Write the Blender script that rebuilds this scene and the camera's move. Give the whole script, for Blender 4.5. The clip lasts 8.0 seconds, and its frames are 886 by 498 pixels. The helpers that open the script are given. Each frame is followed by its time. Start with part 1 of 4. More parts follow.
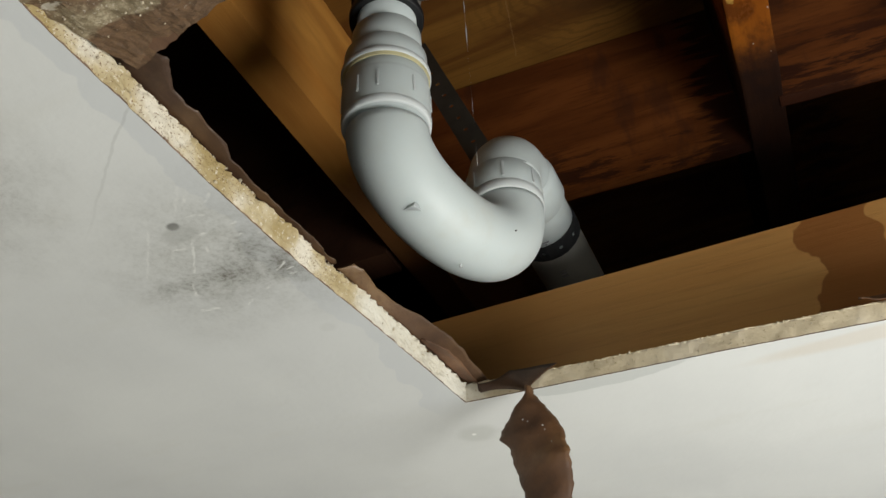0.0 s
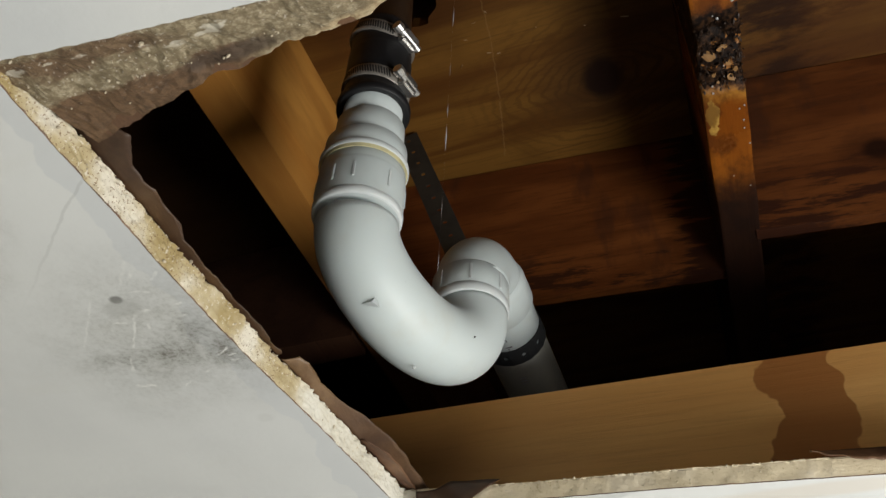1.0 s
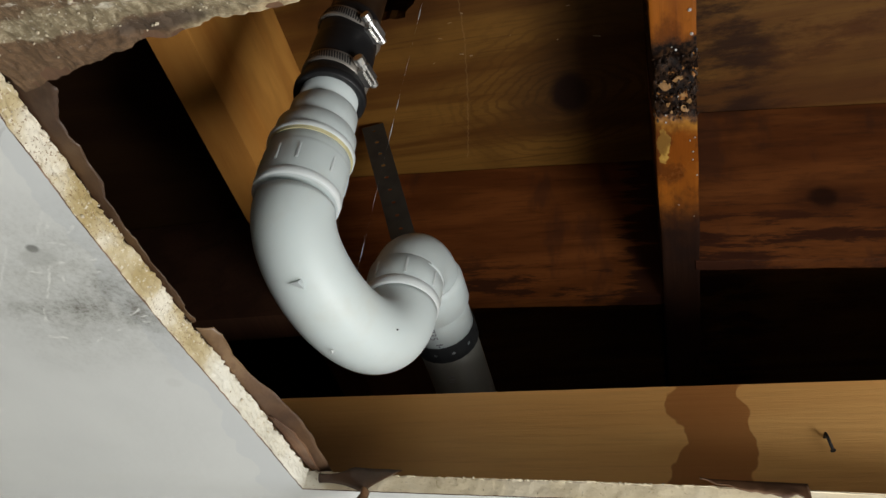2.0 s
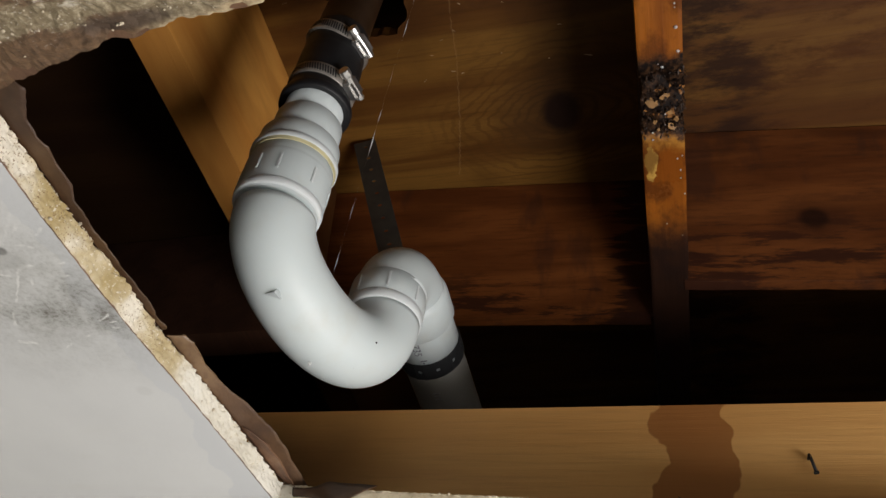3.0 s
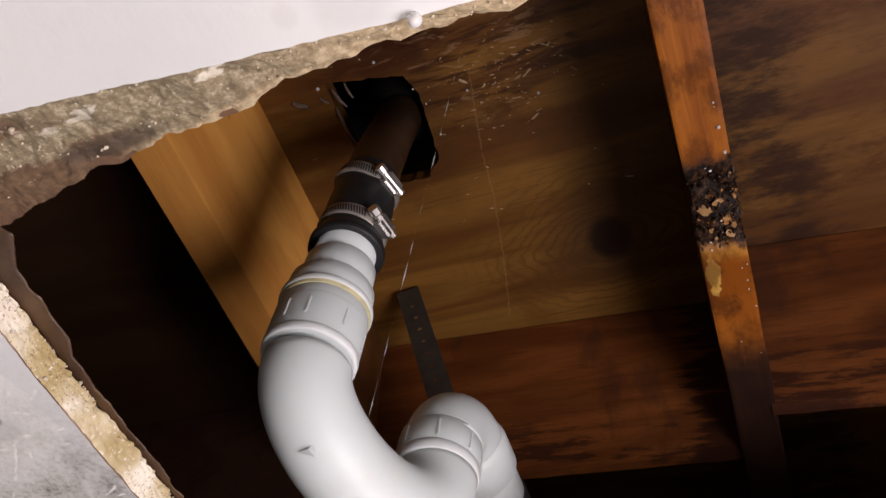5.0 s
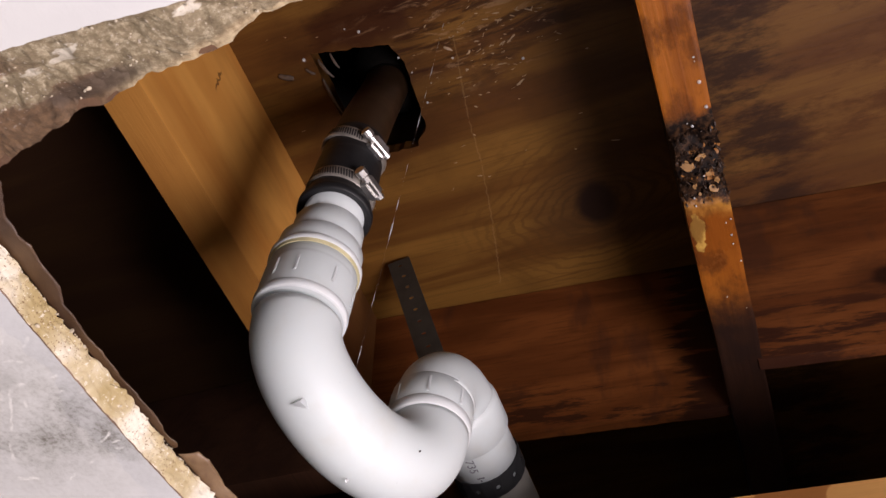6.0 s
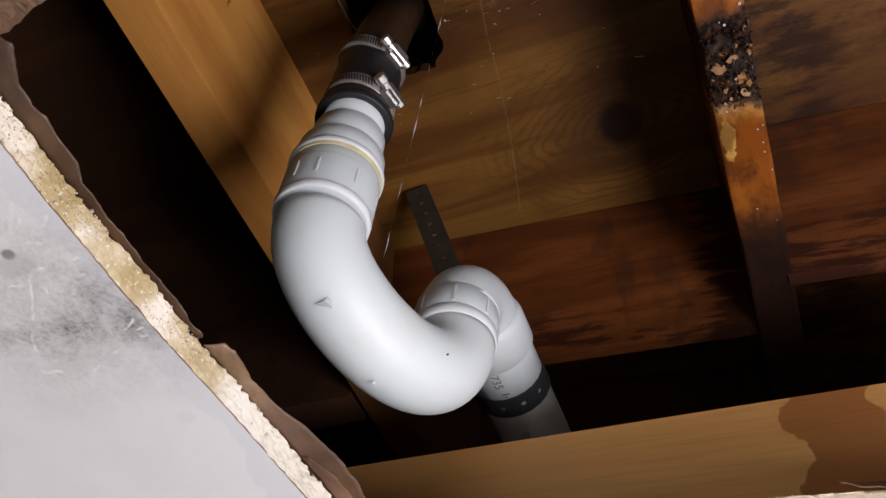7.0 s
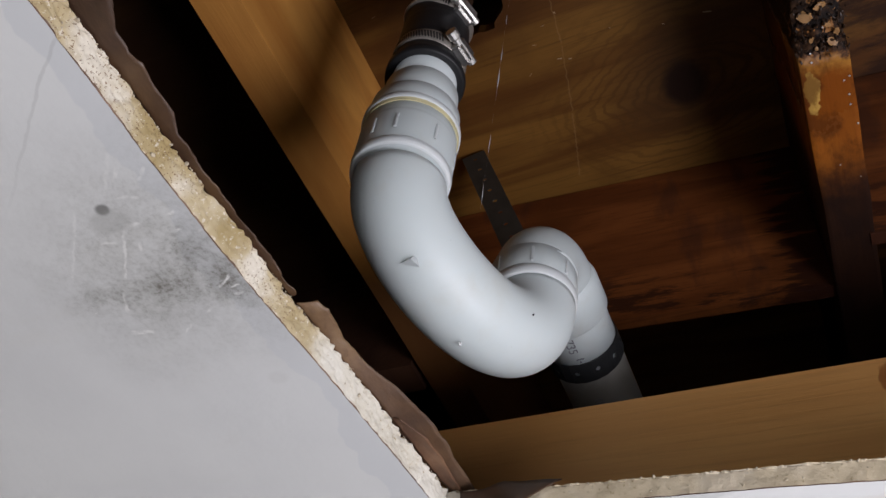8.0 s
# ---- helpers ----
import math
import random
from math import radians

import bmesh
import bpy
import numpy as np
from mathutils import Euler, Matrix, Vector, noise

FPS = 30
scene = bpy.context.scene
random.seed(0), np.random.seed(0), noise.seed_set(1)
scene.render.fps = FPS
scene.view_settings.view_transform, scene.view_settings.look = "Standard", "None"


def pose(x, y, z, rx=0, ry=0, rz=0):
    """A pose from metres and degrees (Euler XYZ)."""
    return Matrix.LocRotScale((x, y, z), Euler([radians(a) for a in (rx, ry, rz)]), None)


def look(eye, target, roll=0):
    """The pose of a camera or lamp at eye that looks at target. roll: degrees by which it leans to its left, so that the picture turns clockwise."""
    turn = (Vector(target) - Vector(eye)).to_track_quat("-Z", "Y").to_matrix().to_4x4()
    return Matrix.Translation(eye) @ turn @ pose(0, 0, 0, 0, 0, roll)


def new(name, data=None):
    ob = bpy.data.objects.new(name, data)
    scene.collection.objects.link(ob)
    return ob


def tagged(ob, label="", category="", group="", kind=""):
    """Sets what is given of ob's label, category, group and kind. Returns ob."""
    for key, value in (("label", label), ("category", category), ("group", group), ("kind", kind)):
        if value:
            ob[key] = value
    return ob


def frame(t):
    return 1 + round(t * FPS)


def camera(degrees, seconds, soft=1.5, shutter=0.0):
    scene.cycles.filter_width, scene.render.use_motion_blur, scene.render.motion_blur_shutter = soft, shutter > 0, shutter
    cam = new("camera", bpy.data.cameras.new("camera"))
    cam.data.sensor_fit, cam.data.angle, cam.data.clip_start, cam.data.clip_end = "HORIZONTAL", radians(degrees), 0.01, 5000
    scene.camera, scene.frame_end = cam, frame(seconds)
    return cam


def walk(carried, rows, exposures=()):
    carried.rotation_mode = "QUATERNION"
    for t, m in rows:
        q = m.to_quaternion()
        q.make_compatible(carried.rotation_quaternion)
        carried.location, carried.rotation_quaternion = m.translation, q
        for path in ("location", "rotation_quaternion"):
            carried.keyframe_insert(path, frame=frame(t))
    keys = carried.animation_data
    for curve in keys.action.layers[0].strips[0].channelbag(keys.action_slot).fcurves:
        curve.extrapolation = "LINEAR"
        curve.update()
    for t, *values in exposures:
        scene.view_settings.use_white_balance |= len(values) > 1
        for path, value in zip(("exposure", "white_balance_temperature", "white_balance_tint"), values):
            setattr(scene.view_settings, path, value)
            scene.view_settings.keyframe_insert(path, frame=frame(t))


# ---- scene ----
cam = camera(57.6, 8.0, soft=1.5)
PATH = [
    (0, (0.03, -0.006, 2.126), (-0.603, 1.378, 3.423), -1.3),
    (0.5, (0.039, -0.013, 2.139), (-0.529, 1.313, 3.525), 0.4),
    (1, (0.048, -0.005, 2.143), (-0.509, 1.272, 3.578), 4.9),
    (1.5, (0.071, -0.016, 2.146), (-0.495, 1.228, 3.606), 9.7),
    (2, (0.08, -0.002, 2.139), (-0.427, 1.299, 3.571), 10.4),
    (2.2, (0.089, 0.013, 2.13), (-0.412, 1.333, 3.547), 10.8),
    (3.5, (0.097, 0.008, 2.156), (-0.443, 1.158, 3.701), 13.7),
    (4, (0.103, 0.02, 2.172), (-0.504, 1.011, 3.799), 14.6),
    (5.3, (0.085, 0.065, 2.161), (-0.499, 0.963, 3.85), 15.0),
    (5.5, (0.094, 0.07, 2.155), (-0.494, 0.978, 3.837), 14.6),
    (6, (0.09, 0.07, 2.151), (-0.492, 0.998, 3.825), 13.1),
    (6.5, (0.089, 0.08, 2.144), (-0.504, 1.053, 3.788), 12.5),
    (7, (0.067, 0.104, 2.141), (-0.559, 1.098, 3.76), 12.5),
    (7.5, (0.046, 0.103, 2.148), (-0.632, 1.097, 3.745), 13.7),
    (8, (0.029, 0.108, 2.141), (-0.672, 1.116, 3.72), 13.8),
]
EXPOSURES = [(0.0, 0.0, 6340, 8), (1.0, 0.04, 6330, 9), (2.0, 0.10, 6230, 9), (3.5, 0.05, 6420, 16), (4.0, -0.35, 6400, 16), (5.5, 0.54, 6480, 31), (6.5, 0.52, 6280, 27), (8.0, -0.05, 5900, 20)]
walk(cam, [(t, look(eye, target, roll)) for t, eye, target, roll in PATH], EXPOSURES)

# ---- light ----
LAMP = (0.55, 0.26, 1.90)
lamp = new("work_light", bpy.data.lights.new("work_light", "POINT"))
lamp.data.shadow_soft_size = 0.19
lamp.data.energy, lamp.data.color = 27.0, (1.0, 0.97, 0.92)
lamp.location = LAMP
world = bpy.data.worlds.new("world")
scene.world = world
world.use_nodes = True
world.node_tree.nodes["Background"].inputs["Color"].default_value = (0.5, 0.55, 0.6, 1)
world.node_tree.nodes["Background"].inputs["Strength"].default_value = 0.02


# ---- materials ----
class Nodes:
    """Short hand for one material's node tree."""

    def __init__(self, name):
        self.mat = bpy.data.materials.new(name)
        self.mat.use_nodes = True
        self.tree = self.mat.node_tree
        self.bsdf = self.tree.nodes["Principled BSDF"]
        self.where = self.add("ShaderNodeNewGeometry").outputs["Position"]

    def add(self, kind, **values):
        node = self.tree.nodes.new(kind)
        for key, value in values.items():
            setattr(node, key, value)
        return node

    def put(self, socket, value):
        if hasattr(value, "links"):
            self.tree.links.new(value, socket)
        elif isinstance(value, tuple) and len(value) == 3 and socket.type == "RGBA":
            socket.default_value = (*value, 1)
        else:
            socket.default_value = value

    def math(self, op, a, b=0.0, c=0.0):
        n = self.add("ShaderNodeMath", operation=op)
        for s, v in zip(n.inputs, (a, b, c)):
            self.put(s, v)
        return n.outputs[0]

    def vec(self, op, a, b):
        n = self.add("ShaderNodeVectorMath", operation=op)
        self.put(n.inputs[0], a)
        self.put(n.inputs[1], b)
        return n.outputs["Value"] if op in ("LENGTH", "DOT_PRODUCT") else n.outputs[0]

    def noise(self, scale, detail=4.0, stretch=(1, 1, 1), shift=(0, 0, 0), rough=0.55, bend=0.0):
        v = self.vec("MULTIPLY", self.vec("ADD", self.where, shift), stretch)
        n = self.add("ShaderNodeTexNoise")
        self.put(n.inputs["Vector"], v)
        for key, value in (("Scale", scale), ("Detail", detail), ("Roughness", rough), ("Distortion", bend)):
            n.inputs[key].default_value = value
        return n.outputs["Fac"]

    def band(self, value, lo, hi, soft=True):
        """0 below lo, 1 above hi."""
        n = self.add("ShaderNodeMapRange", interpolation_type="SMOOTHSTEP" if soft else "LINEAR")
        for key, v in (("Value", value), ("From Min", lo), ("From Max", hi)):
            self.put(n.inputs[key], v)
        return n.outputs["Result"]

    def axis(self, k):
        n = self.add("ShaderNodeSeparateXYZ")
        self.put(n.inputs[0], self.where)
        return n.outputs[k]

    def spot(self, place, radii, ragged=0.5, scale=40.0, edge=0.3):
        """1 inside a ragged ellipse, 0 outside."""
        d = self.vec("LENGTH", self.vec("DIVIDE", self.vec("SUBTRACT", self.where, place), radii), (0, 0, 0))
        n = self.math("MULTIPLY_ADD", self.noise(scale, 5.0, shift=place), ragged, -0.5 * ragged)
        return self.math("SUBTRACT", 1.0, self.band(self.math("ADD", d, n), 1.0 - edge, 1.0 + edge))

    def stroke(self, x0, y0, x1, y1, half=0.0006, ragged=0.0006):
        """1 along a thin scratch between two places of a level surface."""
        u = Vector((x1 - x0, y1 - y0, 0))
        d = self.vec("SUBTRACT", self.where, ((x0 + x1) / 2, (y0 + y1) / 2, 0))
        along = self.math("ABSOLUTE", self.vec("DOT_PRODUCT", d, tuple(u.normalized())))
        off = self.vec("DOT_PRODUCT", d, (-u.normalized().y, u.normalized().x, 0))
        off = self.math("ABSOLUTE", self.math("ADD", off, self.math("MULTIPLY_ADD", self.noise(170.0, 2.0), 4 * ragged, -2 * ragged)))
        return self.math("MULTIPLY", self.band(off, half * 1.6, half * 0.5), self.band(along, u.length / 2, u.length / 2 - 0.0025))

    def mix(self, f, a, b):
        n = self.add("ShaderNodeMix", data_type="RGBA")
        self.put(n.inputs["Factor"], f)
        self.put(n.inputs[6], a)
        self.put(n.inputs[7], b)
        return n.outputs[2]

    def ramp(self, value, *stops):
        n = self.add("ShaderNodeValToRGB")
        e = n.color_ramp.elements
        while len(e) < len(stops):
            e.new(0.5)
        for el, (at, col) in zip(e, stops):
            el.position, el.color = at, (*col, 1)
        self.put(n.inputs[0], value)
        return n.outputs[0]

    def end(self, colour, rough=0.6, bump=None, strength=0.3, depth=0.002, metal=0.0, coat=0.0, specular=0.5):
        self.put(self.bsdf.inputs["Base Color"], colour)
        self.put(self.bsdf.inputs["Roughness"], rough)
        self.put(self.bsdf.inputs["Metallic"], metal)
        self.put(self.bsdf.inputs["Coat Weight"], coat)
        self.put(self.bsdf.inputs["Specular IOR Level"], specular)
        if bump is not None:
            n = self.add("ShaderNodeBump")
            n.inputs["Strength"].default_value, n.inputs["Distance"].default_value = strength, depth
            self.put(n.inputs["Height"], bump)
            self.tree.links.new(n.outputs[0], self.bsdf.inputs["Normal"])
        return self.mat


def wood(name, pale, dark, along, wet=None, rough=0.6, shift=(0, 0, 0), blotch=0.35, lines=1.0, shine=0.5):
    """Sawn timber: fibres along one axis, broad bands and blotches; wet(n) gives (mask, colour) pairs of stains and
    painted shade.
    """
    n = Nodes(name)
    fine = [9.0, 9.0, 9.0]
    broad = [1.0, 1.0, 1.0]
    fine["XYZ".index(along)] = 0.35
    broad["XYZ".index(along)] = 0.12
    fibres = n.noise(30.0, 6.0, tuple(fine), shift, 0.7, 0.2)
    bands = n.noise(26.0, 3.0, tuple(broad), shift, 0.5, 0.8)
    clouds = n.noise(9.0, 4.0, (1, 1, 1), shift)
    colour = n.mix(n.band(bands, 0.35, 0.68), pale, dark)
    deeper = tuple(c * 0.55 for c in dark)
    colour = n.mix(n.math("MULTIPLY", n.band(fibres, 0.48, 0.72), 0.55 * lines), colour, deeper)
    colour = n.mix(n.math("MULTIPLY", n.band(clouds, 0.45, 0.7), blotch), colour, deeper)
    gloss = rough
    for mask, tint, wet_rough in (wet(n) if wet else ()):
        colour = n.mix(mask, colour, tint)
        gloss = n.math("MULTIPLY_ADD", mask, n.math("SUBTRACT", wet_rough, gloss), gloss)
    return n.end(colour, gloss, n.math("ADD", fibres, n.math("MULTIPLY", bands, 0.5)), 0.35, 0.0012, specular=shine)


def paint_material():
    n = Nodes("ceiling_paint")
    x, y = n.axis(0), n.axis(1)
    big = n.noise(5.0, 5.0)
    colour = n.ramp(big, (0.3, (0.575, 0.585, 0.575)), (0.65, (0.665, 0.675, 0.655)))
    # yellowed smudges and old brush marks
    smear = n.noise(14.0, 5.0, (1, 3, 1), (2, 1, 0))
    colour = n.mix(n.math("MULTIPLY", n.band(smear, 0.52, 0.75), 0.10), colour, (0.52, 0.50, 0.42))
    # damp margin along the cut
    ragged = n.noise(26.0, 3.0, (0.3, 1, 1), (5, 0, 0))
    edge = n.math("MULTIPLY_ADD", n.math("SUBTRACT", y, 0.30), 0.045, n.math("MULTIPLY_ADD", ragged, -0.05, -0.162))
    damp_or_shade = n.math("MULTIPLY", n.band(n.math("SUBTRACT", x, edge), -0.0008, 0.0008), n.math("MULTIPLY", n.band(x, -0.1, -0.16), n.band(y, 0.455, 0.425)))
    colour = n.mix(n.math("MULTIPLY", damp_or_shade, 0.6), colour, (0.54, 0.56, 0.57))
    far = n.spot((-0.06, 0.448, 2.40), (0.055, 0.012, 0.05), 0.5, 60.0, 0.06)
    colour = n.mix(n.math("MULTIPLY", far, 0.6), colour, (0.47, 0.49, 0.47))
    tan = n.spot((0.10, 0.475, 2.40), (0.07, 0.008, 0.05), 0.4, 30.0, 0.35)
    colour = n.mix(n.math("MULTIPLY", tan, 0.4), colour, (0.55, 0.47, 0.36))
    # mould: a soft brown-grey bloom with darker streaks
    bloom = n.math("MULTIPLY", n.spot((-0.210, 0.243, 2.40), (0.054, 0.044, 0.05), 0.9, 18.0, 1.0), 0.50)
    for place, radii, amount in (((-0.250, 0.250), (0.020, 0.010), 0.6), ((-0.234, 0.254), (0.024, 0.011), 0.8), ((-0.212, 0.256), (0.024, 0.012), 0.95), ((-0.196, 0.245), (0.018, 0.018), 0.85), ((-0.188, 0.258), (0.014, 0.015), 1.0), ((-0.183, 0.266), (0.009, 0.011), 0.9), ((-0.193, 0.230), (0.011, 0.010), 0.6), ((-0.232, 0.266), (0.014, 0.007), 0.6)):
        bloom = n.math("MAXIMUM", bloom, n.math("MULTIPLY", n.spot((*place, 2.4), (*radii, 0.05), 0.8, 45.0, 1.0), amount))
    bloom2 = n.spot((-0.30, 0.13, 2.40), (0.05, 0.06, 0.05), 1.3, 22.0, 0.7)
    speck = n.noise(330.0, 4.0, (1, 1, 1), (0, 0, 0), 0.75)
    mottle = n.noise(75.0, 5.0, (1, 1, 1), (0, 3, 0), 0.7)
    grime = n.math("MULTIPLY", n.math("MAXIMUM", bloom, n.math("MULTIPLY", bloom2, 0.35)), n.math("ADD", 0.62, n.math("MULTIPLY", n.band(speck, 0.42, 0.66), 0.38)))
    grime = n.math("MULTIPLY", grime, n.math("MULTIPLY_ADD", n.band(mottle, 0.34, 0.60), 0.45, 0.55))
    colour = n.mix(grime, colour, (0.085, 0.078, 0.052))
    # scratches through the mould
    broken = n.math("MULTIPLY_ADD", n.band(n.noise(260.0, 3.0, shift=(2, 2, 0)), 0.38, 0.60), 0.7, 0.3)
    for x0, y0, x1, y1, half, amount in (
        (-0.215, 0.221, -0.233, 0.246, 0.0008, 0.7), (-0.238, 0.251, -0.245, 0.263, 0.0008, 0.7), (-0.230, 0.206, -0.259, 0.238, 0.0007, 0.4), (-0.232, 0.225, -0.222, 0.226, 0.0008, 0.6),
        (-0.209, 0.207, -0.197, 0.210, 0.0007, 0.5), (-0.212, 0.221, -0.204, 0.221, 0.0010, 0.8), (-0.197, 0.194, -0.205, 0.200, 0.0009, 0.6), (-0.197, 0.187, -0.212, 0.205, 0.0010, 0.35),
        (-0.192, 0.221, -0.186, 0.221, 0.0007, 0.8), (-0.194, 0.229, -0.189, 0.230, 0.0007, 0.8), (-0.184, 0.232, -0.179, 0.234, 0.0007, 0.8), (-0.192, 0.263, -0.182, 0.257, 0.0006, 0.9),
        (-0.187, 0.264, -0.180, 0.263, 0.0006, 0.8), (-0.188, 0.267, -0.181, 0.268, 0.0006, 0.8), (-0.252, 0.274, -0.238, 0.276, 0.0013, 0.8), (-0.225, 0.282, -0.217, 0.277, 0.0006, 0.6),
        (-0.263, 0.259, -0.259, 0.257, 0.0006, 0.6), (-0.194, 0.203, -0.185, 0.198, 0.0008, 0.5), (-0.207, 0.273, -0.199, 0.271, 0.0009, 0.7), (-0.212, 0.229, -0.215, 0.235, 0.0009, 0.6),
    ):
        colour = n.mix(n.math("MULTIPLY", n.stroke(x0, y0, x1, y1, half * 0.75, 0.0009), n.math("MULTIPLY", broken, amount)), colour, (0.70, 0.70, 0.67))
    # fixing dimples and smudges
    for place, radii, tint, amount in (
        ((-0.218, 0.210, 2.40), (0.0034, 0.0026, 0.01), (0.10, 0.10, 0.09), 0.8),
        ((-0.219, 0.216, 2.40), (0.010, 0.006, 0.01), (0.30, 0.30, 0.28), 0.4),
        ((-0.169, 0.482, 2.40), (0.014, 0.011, 0.01), (0.52, 0.53, 0.50), 0.7),
        ((-0.172, 0.482, 2.40), (0.0015, 0.0015, 0.01), (0.85, 0.85, 0.82), 0.9),
        ((-0.195, 0.320, 2.40), (0.005, 0.004, 0.01), (0.45, 0.45, 0.43), 0.22),
        ((-0.119, 0.062, 2.40), (0.0009, 0.0009, 0.01), (0.12, 0.11, 0.10), 0.8),
        ((0.010, 0.090, 2.40), (0.013, 0.010, 0.01), (0.45, 0.45, 0.44), 0.35),
        ((-0.012, 0.089, 2.40), (0.004, 0.004, 0.01), (0.5, 0.5, 0.48), 0.35),
        ((0.075, 0.085, 2.40), (0.035, 0.016, 0.01), (0.60, 0.60, 0.58), 0.4),
        ((0.13, 0.05, 2.40), (0.03, 0.05, 0.01), (0.58, 0.57, 0.53), 0.4),
    ):
        colour = n.mix(n.math("MULTIPLY", n.spot(place, radii, 0.5, 90.0, 0.35), amount), colour, tint)
    # hairline crack across the panel
    line = n.math("ABSOLUTE", n.math("SUBTRACT", n.math("SUBTRACT", y, n.math("MULTIPLY_ADD", x, -0.73, 0.005)), n.math("MULTIPLY_ADD", n.noise(35.0), 0.008, -0.004)))
    crack = n.math("MULTIPLY", n.math("SUBTRACT", 1.0, n.band(line, 0.0004, 0.0012)), n.band(x, -0.183, -0.187))
    colour = n.mix(n.math("MULTIPLY", crack, n.math("MULTIPLY", n.band(x, -0.28, -0.2), 0.22)), colour, (0.25, 0.25, 0.24))
    relief = n.math("ADD", n.noise(160.0, 3.0), n.math("MULTIPLY", n.noise(22.0, 3.0), 0.8))
    return n.end(colour, n.math("MULTIPLY_ADD", damp_or_shade, -0.15, 0.55), relief, 0.12, 0.0012)


def gypsum_material():
    n = Nodes("cut_gypsum")
    grain = n.noise(420.0, 5.0, rough=0.7)
    tone = n.noise(28.0, 4.0, shift=(1, 2, 0))
    colour = n.ramp(tone, (0.38, (0.34, 0.26, 0.115)), (0.5, (0.47, 0.39, 0.235)), (0.62, (0.66, 0.61, 0.50)))
    colour = n.mix(n.math("MULTIPLY", n.band(grain, 0.62, 0.70), 0.6), colour, (0.26, 0.18, 0.10))
    colour = n.mix(n.math("MULTIPLY", n.band(grain, 0.42, 0.36), 0.6), colour, (0.78, 0.74, 0.64))
    far = n.band(n.axis(0), -0.150, -0.140)
    clean = n.math("MULTIPLY", n.band(n.math("MULTIPLY_ADD", tone, 0.05, n.axis(1)), 0.325, 0.345), n.band(grain, 0.72, 0.55))
    colour = n.mix(n.math("MULTIPLY", clean, 0.75), colour, n.mix(far, (0.66, 0.64, 0.56), (0.72, 0.62, 0.44)))
    pits = n.noise(900.0, 2.0, rough=0.5)
    dirty = n.math("MULTIPLY", n.band(n.noise(16.0, 3.0, shift=(0, 5, 0)), 0.36, 0.50), n.band(n.axis(1), 0.32, 0.28))
    colour = n.mix(n.math("MULTIPLY", n.math("MULTIPLY", n.band(pits, 0.60, 0.66), dirty), 0.8), colour, (0.16, 0.085, 0.035))
    return n.end(colour, 0.85, grain, 0.35, 0.0012)


def broken_material():
    n = Nodes("broken_gypsum")
    x, y = n.axis(0), n.axis(1)
    grain = n.noise(260.0, 6.0, rough=0.75)
    lump = n.noise(55.0, 5.0, (0.6, 1.3, 1), (0, 4, 0), 0.65)
    grey = n.ramp(grain, (0.32, (0.118, 0.085, 0.047)), (0.5, (0.20, 0.158, 0.092)), (0.66, (0.39, 0.333, 0.225)))
    brown = n.ramp(grain, (0.3, (0.050, 0.027, 0.012)), (0.62, (0.145, 0.083, 0.040)))
    # across the break: 0 at the painted lip, 1 at the inner edge
    lip = n.math("MULTIPLY_ADD", x, 0.095, 0.0995)
    inner = n.math("MULTIPLY_ADD", x, -0.145, 0.109)
    v = n.math("DIVIDE", n.math("SUBTRACT", y, lip), n.math("MAXIMUM", n.math("SUBTRACT", inner, lip), 0.004))
    v = n.math("ADD", v, n.math("MULTIPLY_ADD", lump, 0.5, -0.25))
    west = n.band(x, -0.075, -0.10)
    paper = n.math("MULTIPLY", n.band(v, 0.50, 0.56), west)
    upper = n.math("MULTIPLY", n.math("MULTIPLY", n.band(v, 0.30, 0.22), n.band(v, 0.02, 0.08)), n.band(x, -0.10, -0.13))
    colour = n.mix(n.math("MAXIMUM", paper, n.math("MULTIPLY", upper, 0.85)), grey, brown)
    tan = n.ramp(grain, (0.35, (0.22, 0.155, 0.08)), (0.6, (0.45, 0.36, 0.22)))
    colour = n.mix(n.math("MAXIMUM", n.band(x, -0.04, 0.01), n.math("MULTIPLY", n.band(v, 0.72, 0.85), n.band(x, -0.10, -0.07))), colour, tan)
    colour = n.mix(n.math("MULTIPLY", n.spot((-0.098, 0.112, 2.408), (0.022, 0.004, 0.05), 0.7, 50.0, 0.4), 0.8), colour, (0.05, 0.032, 0.02))
    flour = n.math("MULTIPLY", n.band(n.noise(120.0, 4.0, (0.5, 1.4, 1), (3, 3, 0)), 0.60, 0.66), n.band(v, 0.55, 0.1))
    colour = n.mix(n.math("MULTIPLY", flour, 0.7), colour, (0.66, 0.62, 0.52))
    nodule = n.math("MULTIPLY", n.band(n.noise(620.0, 2.0, shift=(9, 1, 4)), 0.64, 0.70), n.band(v, 0.75, 0.45))
    colour = n.mix(n.math("MULTIPLY", nodule, 0.45), colour, (0.62, 0.56, 0.49))
    return n.end(colour, 0.7, n.math("ADD", n.math("ADD", grain, lump), n.math("MULTIPLY", nodule, 0.5)), 0.32, 0.002)


